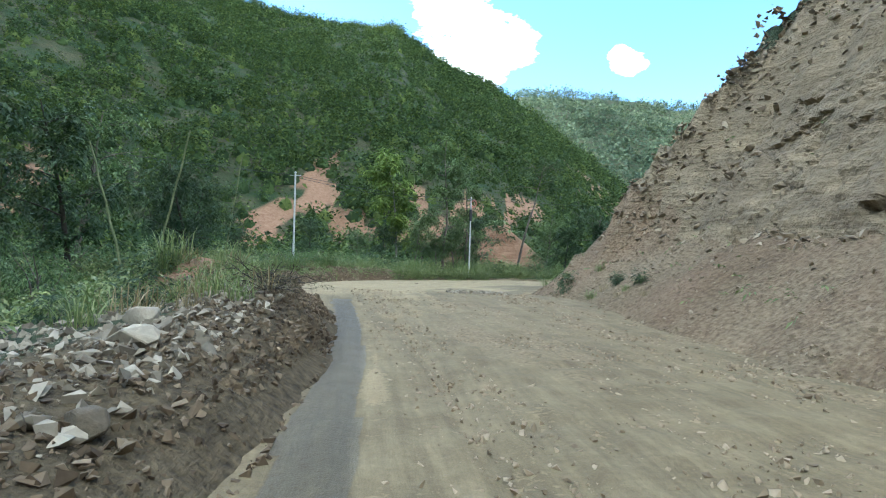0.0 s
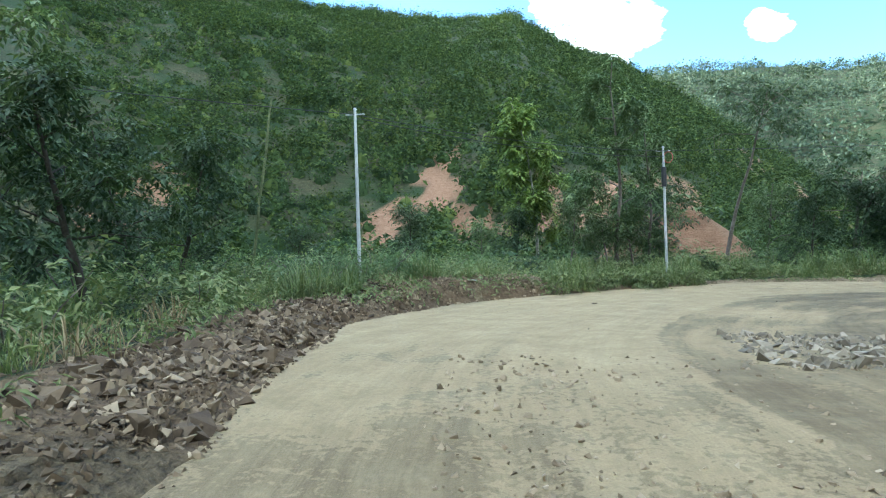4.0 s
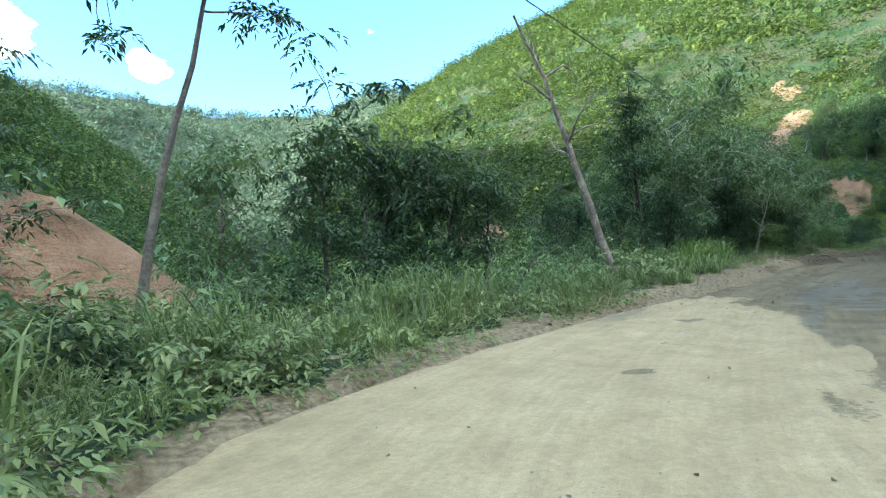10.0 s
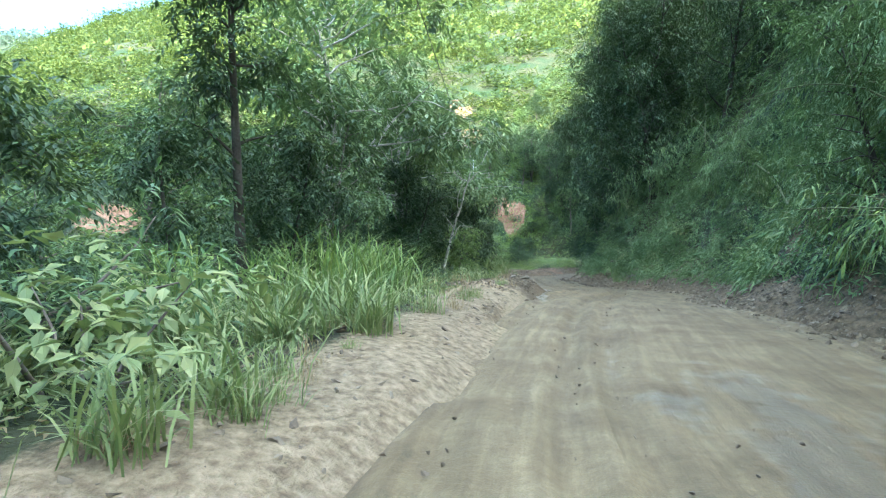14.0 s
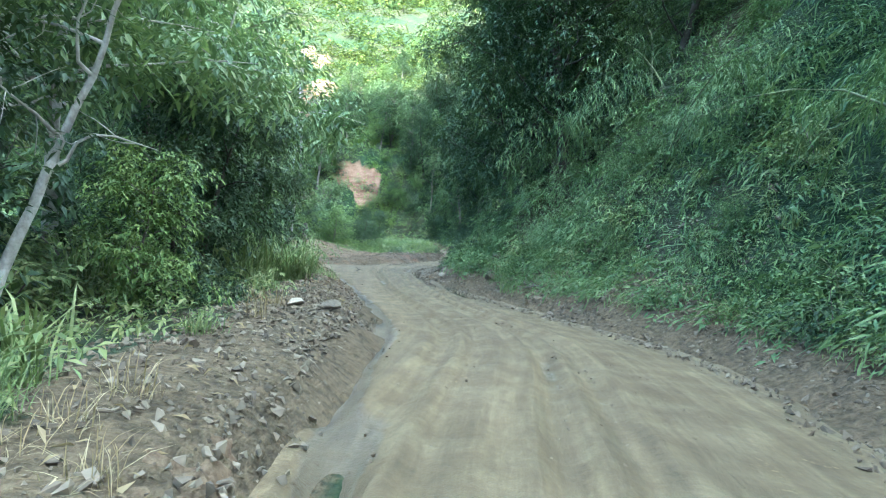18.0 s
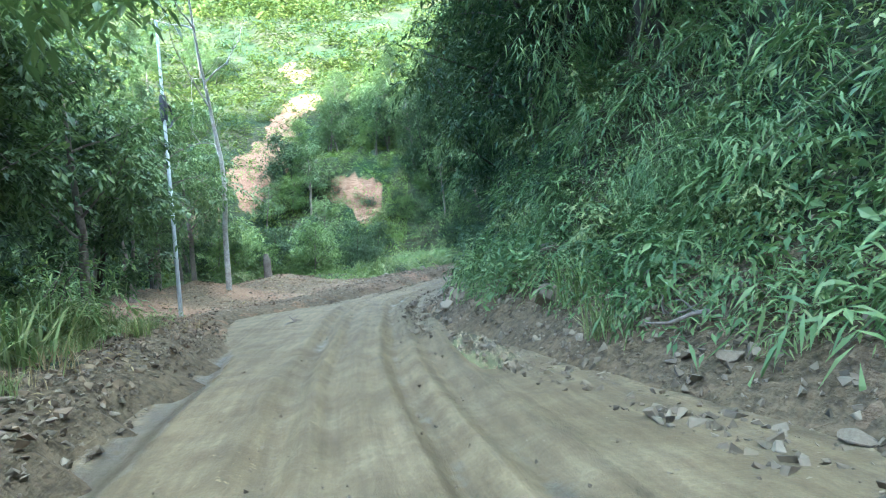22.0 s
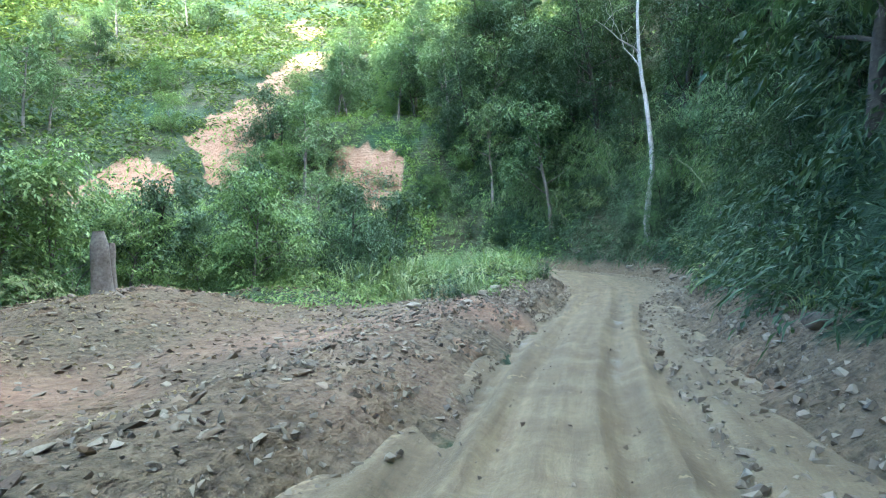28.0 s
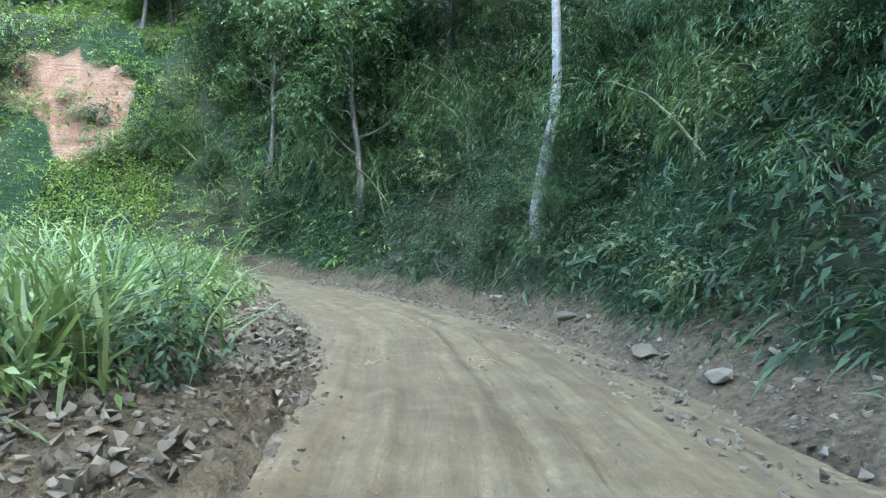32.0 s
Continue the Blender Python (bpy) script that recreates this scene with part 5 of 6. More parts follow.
def sow(protos, n, s0, s1, d0, d1, lo, hi, sink=0.05, face=None):
    """Copies strewn beside the road: offsets are out from the left edge (negative) or up from the right foot (positive)."""
    rows = []
    for _ in range(n):
        s_ = rng.uniform(s0, s1)
        o = rng.uniform(d0, d1)
        d_ = left_edge(s_) + o if o < 0 else right_foot(s_) + o
        x, y = at_road(s_, d_)
        i = int(np.argmin(np.abs(S - s_)))
        turn = rng.uniform(0, 360) if face is None else math.degrees(math.atan2(TAN[i, 0], -TAN[i, 1])) + face + rng.uniform(-50, 50)
        rows.append((protos[rng.randint(len(protos))], x, y, turn, rng.uniform(lo, hi)))
    heights = land(np.array([float(r_[1]) for r_ in rows]), np.array([float(r_[2]) for r_ in rows]))[0]
    for (ob, x, y, turn, size), z in zip(rows, heights):
        put(ob, x, y, turn, size, sink, float(z))


sow((S3, S3, S1), 34, 16, 32, -14, -5.2, 0.8, 1.3)
sow((S3, S2, S1), 22, 0, 18, -16, -8, 0.9, 1.5)
sow((R2, R4, R3), 26, 4, 30, -4.6, -1.8, 0.6, 1.0)
sow((R4, R2, R1, S2), 44, 10, 30, -4.5, -1.3, 0.5, 0.95)
sow((R4, R2), 16, 8.5, 14.5, -2.6, -0.9, 0.6, 1.0)
sow((R4, R2, S1), 26, 14, 30, -5.5, -1.8, 0.6, 1.1)
sow((S1, S2, S1), 66, 28, 48, -10, -2.6, 0.7, 1.25)
sow((R1, R2, R4), 36, 28, 34, -4.5, -1.2, 0.5, 0.95)
sow((R1, S1, R3, S3), 30, 29, 33.2, -4.4, -1.5, 0.6, 1.0)
sow((S3, S1), 26, 32, 50, -13, -5, 0.8, 1.3)
sow((R1, R2, R2), 46, 30, 50, -6, -1.0, 0.6, 1.0)
sow((R1,), 14, 37, 47, -3.0, -0.7, 0.8, 1.2)
sow((R1, R2, R4), 30, 43, 50, -2.0, -0.9, 0.35, 0.7)
sow((R1, R2, S1, R2), 60, 36, 43.5, -2.2, -0.02, 0.5, 0.9)
sow((R2, R3, R4), 40, 56, 76, -2.6, -0.7, 0.3, 0.6)
sow((S1,), 8, 38, 48, -3.5, -1.2, 0.6, 0.9)
sow((R1, R2, R4), 44, 46, 60, -3.4, -0.7, 0.5, 0.95)
sow((S2, S1, S3), 44, 44, 64, -9, -2.4, 0.7, 1.4)
sow((R1, R3), 5, 50.5, 52.5, -3.0, -2.0, 1.1, 1.5)
sow((R3, R3, R2), 34, 58, 67, -4.2, -0.8, 0.6, 1.0)
sow((S1, S2), 34, 60, 80, -9, -4.0, 0.6, 1.1)
sow((R2, R3, S2), 30, 70, 86, -4.6, -1.9, 0.45, 0.8)
sow((R3, R1), 10, 80, 88, -4.6, -2.6, 0.8, 1.2)
sow((R2, R3), 40, 86, 101, -5.0, -1.5, 0.5, 0.9)
sow((S1, S2, S3), 36, 84, 104, -11, -4.5, 0.7, 1.3)
sow((S1, S3, R3), 40, 106, 124, -16, -9.6, 0.7, 1.3)
sow((R3, S1, R2, R1, S2), 60, 121, 140, -6.0, -1.5, 0.5, 1.0)
sow((S1, R2, R4, R2, S2), 46, 119, 142, -2.6, -0.9, 0.4, 0.85)
sow((S1, S2), 20, 122, 146, -10, -4, 0.6, 1.1)
sow((S1, S2, S1), 40, 142, 175, 1.5, 9, 0.6, 1.2)
sow((S1, R3), 34, 140, 170, -6, -0.6, 0.5, 1.0)
sow((R5,), 30, 125, 139, -6.0, -1.5, 0.6, 1.1)
sow((S1, S3), 16, 124, 138, -6.0, -1.8, 0.6, 1.0)
sow((R1, R3), 12, 121, 127, -6.2, -4.0, 0.8, 1.15)
sow((R1, R2, R3), 16, 127, 141, -4.0, -1.2, 0.7, 1.1)
# thickets on the valley side of the shaded stretch
sow((S1, S2), 22, 73, 87, -7.5, -4.2, 1.0, 1.5)
sow((S3, S1, S2), 26, 87, 98, -5.5, -2.4, 0.9, 1.3)
sow((R1, R3), 30, 86, 98, -3.4, -1.4, 0.8, 1.2)
sow((R4, R2), 26, 72, 86, -3.2, -0.9, 0.4, 0.7)
sow((S1, S2, S3), 30, 93, 101, -8.5, -3.0, 0.9, 1.4)
sow((R4, R2, R2), 40, 88, 101, -2.6, -0.7, 0.4, 0.8)
sow((S1, S2), 30, 88, 101, -8, -3.4, 1.0, 1.6)
for s_, d_, ob, sc in ((77, -5.6, T2, 0.6), (80, -5.0, T9, 0.55), (83.5, -5.4, T2, 0.6), (86.5, -5.8, T10, 0.6), (89.5, -5.2, T2, 0.5), (92.5, -5.8, T9, 0.55), (95, -6.5, T2, 0.6), (98, -7.0, T9, 0.5), (73.5, -6.2, T10, 0.6)):
    x, y = at_road(s_, d_)
    put(ob, x, y, s_ * 61 % 360, sc, 0.1)
for s_, d_, sc in ((67.0, -4.6, 1.2), (68.0, -3.9, 1.3), (69.0, -4.4, 1.5), (69.8, -3.6, 1.3), (70.6, -4.6, 1.5), (71.4, -3.8, 1.2), (66.2, -5.4, 1.4), (65.0, -5.0, 1.2), (72.0, -4.4, 1.2), (64.0, -4.4, 1.0)):
    x, y = at_road(s_, d_)
    put(R5, x, y, s_ * 97 % 360, sc * 0.85, 0.05)
B3 = bamboo("bamboo_tuft", 17, 1.5, 1.2, 7, 700, "bright tuft of young bamboo hanging from the rock", 0.2, LEAF_FRESH)
x, y = at_road(69.0, float(right_foot(69.0)) + 1.6)
move(B3, x, y, 110, 1.0)
sow((B3,), 8, 57, 72, 2.2, 5.0, 0.7, 1.1, 0.1, 180)
# the cut bank
sow((B2, B2, B1), 40, 66, 104, 2.0, 7.5, 0.6, 1.05, 0.15, 180)
sow((B1, B2), 46, 102, 142, 2.6, 7.5, 0.5, 0.9, 0.15, 180)
sow((B1, B1, B2), 46, 122, 156, 2.4, 5.5, 0.7, 1.1, 0.2, 180)
sow((B2, S3), 14, 58, 70, 3.5, 7.5, 0.5, 0.9, 0.1, 180)
sow((S1, S2, R2), 90, 66, 142, 1.0, 7.5, 0.5, 1.0, 0.1)
sow((R2, R1), 40, 68, 104, 0.6, 4.0, 0.5, 0.9, 0.1)
sow((R2, S2, R4), 16, 16, 30, 0.2, 1.6, 0.4, 0.7)
sow((S2, S1), 16, 4, 30, 12, 17, 0.7, 1.3)
sow((S1, S2, S3), 10, 132, 140, 2.0, 4.5, 0.8, 1.3, 0.1)


# ---- leaf cover that nobody could count ----
def cover(name, label, n, s0, s1, o0, o1, size, width, mat, lift, rng, clump=2.0, bare=0.15):
    s_ = rng.uniform(s0, s1, n)
    o = rng.uniform(o0, o1, n)
    d_ = np.where(o < 0, left_edge(s_), right_foot(s_)) + o
    x, y = at_road(s_, d_)
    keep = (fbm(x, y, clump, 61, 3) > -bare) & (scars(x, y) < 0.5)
    x, y = x[keep], y[keep]
    z = land(x, y)[0]
    n = len(x)
    h = rng.rand(n) ** 1.6 * lift * (0.5 + 0.7 * (fbm(x, y, clump * 0.6, 62, 2) + 0.6))
    pos = np.stack([x, y, z + h], 1)
    w = rng.normal(size=(n, 3)) * (1, 1, 0.5) + (0, 0, 0.25)
    size = size * rng.uniform(0.6, 1.4, n)
    co, fa = sprays(pos, w, size * 1.8, 4, size, width, rng, 0.45) if lift > 0.1 else leaf_quads(pos, w, size, width, rng, 0.3)
    return tagged(new(name, array_mesh(name, co, fa, mat)), label, "undergrowth", kind="stuff")


rng = np.random.RandomState(8)
cover("undergrowth", "low weeds and creepers on the verge", 21000, 28, 58, -10, -0.15, 0.115, 0.42, LEAF_WEED, 0.5, rng, 2.0, 0.3)
cover("undergrowth", "low weeds and creepers on the verge", 11000, 56, 104, -7.5, -1.5, 0.105, 0.38, LEAF_WEED, 0.35, rng, 1.6, 0.2)
cover("undergrowth", "weeds on the bank above the stream", 6500, -4, 30, -13, -3.4, 0.17, 0.42, LEAF_WEED, 0.5, rng)
cover("undergrowth", "green weeds on the spit by the bend", 8000, 119, 150, -9, -0.9, 0.13, 0.36, LEAF_FRESH, 0.5, rng)
cover("undergrowth", "creepers and ferns on the shaded cut bank", 30000, 69, 104, 0.8, 11, 0.125, 0.34, LEAF_BAMBOO, 0.8, rng, 2.6, 0.12)
cover("undergrowth", "creepers and ferns under the trees, shade in the dark leaf colour", 20000, 100, 152, 0.8, 11, 0.15, 0.34, LEAF_DARK_SHADE, 1.1, rng, 2.6, 0.25)
cover("undergrowth", "sunlit weeds below the landslide", 7000, 146, 180, 0.6, 12, 0.22, 0.4, LEAF_LIGHT, 0.6, rng, 2.6, 0.4)
cover("undergrowth", "dry weeds and grass behind the heaped clods", 4500, 10, 30, -5.5, -1.1, 0.13, 0.25, LEAF_WEED, 0.4, rng, 1.6, 0.3)
cover("undergrowth", "sparse weeds on the rock cut", 1000, 2, 32, 1.0, 14, 0.15, 0.4, LEAF_WEED, 0.25, rng, 1.6, -0.25)


def hollow(name, label, n, s0, s1, o0, o1, lo, hi, mat, rng):
    """Scrub on the slope that falls from the road to the stream, joined."""
    s_, o = rng.uniform(s0, s1, n), rng.uniform(o0, o1, n)
    x, y = at_road(s_, left_edge(s_) - o)
    z, s2, d2, _ = land(x, y)
    keep = (d2 < -5.5) & (scars(x, y) < 0.5)
    x, y, z = x[keep], y[keep], z[keep]
    sc = rng.uniform(lo, hi, len(x)) * (1 + 0.4 * fbm(x, y, 9, 81, 2))
    co, fa = clone_points(FINE_CLUMPS, np.stack([x, y, z - 0.15 * sc], 1), sc, rng, 0.2)
    return tagged(new(name, array_mesh(name, co, fa, mat)), label, "undergrowth", kind="stuff")


hollow("slope_scrub", "mixed green scrub falling away to the stream", 1900, 36, 104, 7, 34, 0.9, 2.4, LEAF_TREE, rng)
hollow("slope_scrub", "light green scrub below the turnout", 2000, 100, 150, 11, 45, 0.9, 2.4, LEAF_WEED, rng)
hollow("slope_scrub", "dark scrub below the earth bank", 800, -6, 34, 8, 30, 0.9, 2.2, LEAF_DARK_SHADE, rng)


def bank(name, label, n, s0, s1, o0, o1, lo, hi, mat, rng, bare=0.2):
    """Leafy clumps all over the cut bank, joined."""
    s_, o = rng.uniform(s0, s1, n), rng.uniform(o0, o1, n)
    x, y = at_road(s_, right_foot(s_) + o)
    keep = (fbm(x, y, 3.0, 71, 3) > -bare) & (scars(x, y) < 0.5)
    x, y = x[keep], y[keep]
    z = land(x, y)[0]
    sc = rng.uniform(lo, hi, len(x))
    co, fa = clone_points(BANK_CLUMPS, np.stack([x, y, z - 0.15 * sc], 1), sc, rng, 0.35)
    return tagged(new(name, array_mesh(name, co, fa, mat)), label, "undergrowth", kind="stuff")


bank("bank_growth", "ferns, grass and creepers clothing the cut bank", 2500, 69.5, 104, 1.0, 13, 0.7, 1.5, LEAF_BAMBOO, rng, 0.6)
bank("bank_growth", "dense growth clothing the bank under trees, shade in the leaf colour", 2600, 102, 156, 0.9, 15, 0.5, 1.2, LEAF_DARK_SHADE, rng, 0.7)
bank("bank_growth", "drooping bamboo and creepers under tall trees, shade in the leaf colour", 1300, 116, 152, 1.0, 6.5, 0.8, 1.7, LEAF_DARK_SHADE, rng, 0.8)
bank("bank_growth", "hanging grass and ferns low on the cut bank", 1000, 78, 106, 0.9, 4.5, 0.4, 0.9, LEAF_REED, rng, 0.4)
bank("bank_growth", "scrub on the hill above the rock cut", 800, 0, 60, 15, 60, 1.0, 3.2, LEAF_TREE, rng, 0.5)
bank("bank_growth", "bright weeds on the bank below the landslide", 700, 150, 190, 1.5, 16, 0.6, 1.3, LEAF_LIGHT, rng, 0.6)
bank("bank_growth", "green scrub on the slope past the bend", 1300, 148, 200, 12, 60, 1.4, 3.0, LEAF_TREE, rng, 0.7)
s_ = rng.uniform(0, 1, 9000)
x, y = 116.5 + 4.0 * s_ + rng.normal(size=9000) * 1.3, 55.5 + 6.0 * rng.rand(9000)
keep = scars(x, y) < 0.5
x, y = x[keep], y[keep]
co, fa = leaf_quads(np.stack([x, y, land(x, y)[0] + 0.6 * rng.rand(len(x)) ** 1.5], 1), rng.normal(size=(len(x), 3)) + (0, 0, 0.4), 0.22 * rng.uniform(0.5, 1.3, len(x)), 0.45, rng, 0.3)
tagged(new("undergrowth", array_mesh("undergrowth", co, fa, LEAF_LIGHT)), "bright green weeds growing under the landslide", "undergrowth", kind="stuff")
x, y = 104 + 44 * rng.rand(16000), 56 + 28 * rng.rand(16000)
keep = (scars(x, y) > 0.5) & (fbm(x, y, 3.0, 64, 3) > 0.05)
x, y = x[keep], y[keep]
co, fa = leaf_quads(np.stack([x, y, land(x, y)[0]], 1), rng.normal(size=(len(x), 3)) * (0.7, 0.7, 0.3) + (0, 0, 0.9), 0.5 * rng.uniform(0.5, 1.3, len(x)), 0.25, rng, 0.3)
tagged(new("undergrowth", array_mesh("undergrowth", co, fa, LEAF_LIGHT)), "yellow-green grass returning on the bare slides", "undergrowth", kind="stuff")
cover("leaf_litter", "dry leaves and litter on the turnout", 9000, 100, 122, -11, -1.5, 0.07, 0.5, LEAF_DRY, 0.03, rng, 1.5, 0.1)
cover("leaf_litter", "cut dry stems on the verge", 3500, 60, 100, -3.4, -0.4, 0.12, 0.2, LEAF_DRY, 0.05, rng, 1.2, -0.05)


# ---- stones, clods and rubble ----
def rubble(name, label, n, s0, s1, o0, o1, lo, hi, mat, rng, protos=None, on_road=False, power=2.2, near_edge=False):
    """Loose stones beside or on the road, joined: offsets from the left edge (negative), the right foot (positive), or the road's line."""
    s_ = rng.uniform(s0, s1, n)
    u = rng.rand(n)
    o = o0 + (o1 - o0) * (u**2 if near_edge else u)
    d_ = o if on_road else np.where(o1 <= 0.3, left_edge(s_), right_foot(s_)) + o
    x, y = at_road(s_, d_)
    z = land(x, y)[0]
    zr = np.interp(s_, S, LINE[:, 2])
    z = np.maximum(z, np.where((d_ > left_edge(s_)) & (d_ < right_foot(s_)), zr, -99))
    sc = lo + (hi - lo) * rng.rand(n) ** power
    co, fa = clone_points(protos or STONES, np.stack([x, y, z + sc * 0.02], 1), sc, rng, 0.35)
    return tagged(new(name, array_mesh(name, co, fa, mat)), label, "rubble", kind="stuff")


rng = np.random.RandomState(9)
rubble("rubble", "pale grey broken stones heaped on the bank", 5200, -6, 13, -4.6, -0.7, 0.04, 0.26, STONE_GREY, rng)
rubble("rubble", "dark earth clods along the road edge", 4200, -6, 16, -1.6, 0.15, 0.03, 0.17, STONE_CLOD, rng)
rubble("rubble", "brown earth clods along the road edge", 4600, 14, 33, -1.15, 0.15, 0.03, 0.14, STONE_CLOD, rng)
rubble("gravel", "loose gravel and clods on the road", 9500, -3, 24, -0.2, 6.8, 0.015, 0.12, STONE_RED, rng, on_road=True, power=2.6)
rubble("clods", "large brown clods shoved to the road edge", 700, 20, 31, -1.5, 0.1, 0.08, 0.34, STONE_CLOD, rng, power=1.6)
rubble("clods", "tan crumbled clods shoved to the road edge", 900, 20, 31, -1.5, 0.1, 0.05, 0.22, STONE_RED, rng, power=1.8)
rubble("gravel", "ridge of stones thrown up between the wheel tracks", 1700, -3, 20, 0.3, 1.7, 0.02, 0.11, STONE_RED, rng, on_road=True, power=2.2)
rubble("gravel", "band of broken stones along the road", 2600, -3, 21, 2.2, 3.9, 0.02, 0.13, STONE_RED, rng, on_road=True, power=2.2)
rubble("gravel", "band of broken stones below the cut", 3200, -3, 24, 4.6, 6.6, 0.025, 0.17, STONE_RED, rng, on_road=True, power=2.2)
rubble("gravel", "stones scraped into a low heap", 700, 23, 28, 3.6, 6.0, 0.05, 0.3, STONE_GREY, rng, on_road=True)
rubble("scree", "reddish scree at the foot of the rock cut", 4200, -4, 30, -0.6, 6.5, 0.03, 0.22, STONE_RED, rng, power=3)
rubble("scree", "loose rocks caught on the cut face", 2600, 0, 30, 3.0, 13, 0.06, 0.5, STONE_RED, rng, power=2.6)
rubble("rubble", "heap of stony brown earth on the verge", 3600, 30.0, 37.5, -5.0, 0.1, 0.03, 0.22, STONE_RED, rng, power=1.7)
rubble("gravel", "small stones on the dry road", 500, 26, 60, -2.5, 5.0, 0.015, 0.07, STONE_GREY, rng, on_road=True, power=3)
rubble("rubble", "stones and crumbled earth on the verge", 1500, 52, 86, -3.2, -0.1, 0.03, 0.18, STONE_SLATE, rng, SLABS, power=3)
rubble("rubble", "broken rock jutting from the cut wall", 700, 56, 68, 0.3, 6.5, 0.1, 0.4, STONE_SLATE, rng, power=2.2)
rubble("rubble", "stones fallen at the foot of the bank", 2200, 58, 86, -0.7, 1.6, 0.03, 0.2, STONE_SLATE, rng, power=2.6)
rubble("rubble", "slate rubble fallen from the bank", 3600, 84, 105, -0.8, 3.4, 0.03, 0.26, STONE_SLATE, rng, power=2.6)
rubble("rubble", "turned earth and stones along the verge", 1500, 86, 104, -2.2, -0.2, 0.04, 0.22, STONE_CLOD, rng)
rubble("rubble", "rubble at the foot of the shaded bank", 9000, 103, 148, -0.9, 1.4, 0.02, 0.19, STONE_SLATE, rng, power=2.6)
rubble("rubble", "stony ridge scraped along the road edge", 8000, 106, 142, -2.2, 0.3, 0.02, 0.15, STONE_SLATE, rng, power=2.4)
rubble("rubble", "reddish stones on the turnout", 8000, 101, 122, -11, -0.6, 0.03, 0.2, STONE_CLOD, rng, SLABS, power=3)
rubble("rubble", "grey slate chips on the turnout", 3000, 102, 122, -10.5, -0.6, 0.03, 0.24, STONE_SLATE, rng, SLABS, power=3)
rubble("gravel", "mud lumps on the rutted road", 5200, 56, 150, -1.8, 2.6, 0.012, 0.075, STONE_SLATE, rng, on_road=True, power=3)


rubble("clods", "crumbled clods and stones of the heaped earth", 5600, -5, 31, -2.3, 0.1, 0.025, 0.12, STONE_CLOD, rng, power=2.0)
rubble("clods", "clods of turned mud on the berm", 5200, 72, 101, -2.1, 0.05, 0.03, 0.15, STONE_SLATE, rng, power=2.0)
rubble("clods", "clods of muddy earth on the berm", 5600, 120, 143, -2.4, 0.1, 0.03, 0.2, STONE_SLATE, rng, power=2.0)
rubble("clods", "stony debris under the bank", 5200, 68, 104, -0.5, 2.4, 0.02, 0.15, STONE_SLATE, rng, power=2.2)
rubble("rock_ledges", "broken ledges of layered rock in the cut face", 2600, 3, 31, 3.2, 14, 0.1, 0.5, ROCK_LEDGE, rng, SLABS, power=2.0)
rubble("rock_ledges", "blocky broken rock of the cut wall", 1500, 50, 64, 0.3, 7, 0.12, 0.5, ROCK_LEDGE, rng, power=1.8)
rubble("rubble", "large pale broken rocks piled under the bank", 150, 99.5, 105, -0.3, 1.6, 0.12, 0.4, STONE_SLATE, rng, power=1.6)
rubble("rubble", "crumbled mud and stones on the berm", 1500, 76, 98, -1.5, 0.1, 0.03, 0.16, STONE_SLATE, rng, power=2.4)


def boulder(x, y, size, flat, turn, mat, seed, label):
    """A lone angular rock with worn corners."""
    r = np.random.RandomState(seed)
    bm = bmesh.new()
    for v in r.normal(size=(16, 3)):
        v = v / np.linalg.norm(v) * r.uniform(0.82, 1.0)
        bm.verts.new((v[0] * 0.55, v[1] * 0.42, v[2] * 0.5 * flat))
    bmesh.ops.convex_hull(bm, input=bm.verts)
    loose = [v for v in bm.verts if not v.link_faces]
    bmesh.ops.delete(bm, geom=loose, context="VERTS")
    bmesh.ops.bevel(bm, geom=bm.edges[:], offset=0.03, segments=1, affect="EDGES", clamp_overlap=True)
    me = bpy.data.meshes.new("boulder")
    bm.to_mesh(me)
    bm.free()
    me.materials.append(mat)
    ob = tagged(new("boulder", me), label, "rock", "rocks beside the road")
    s_, d_, zr = (float(v[0]) for v in nearest(np.array([x]), np.array([y])))
    z = max(level(x, y), zr if left_edge(s_) < d_ < right_foot(s_) else -99)
    ob.matrix_basis = pose(x, y, z + size * flat * 0.22, r.uniform(-8, 8), r.uniform(-8, 8), turn) @ Matrix.Diagonal((size, size, size, 1))
    return ob


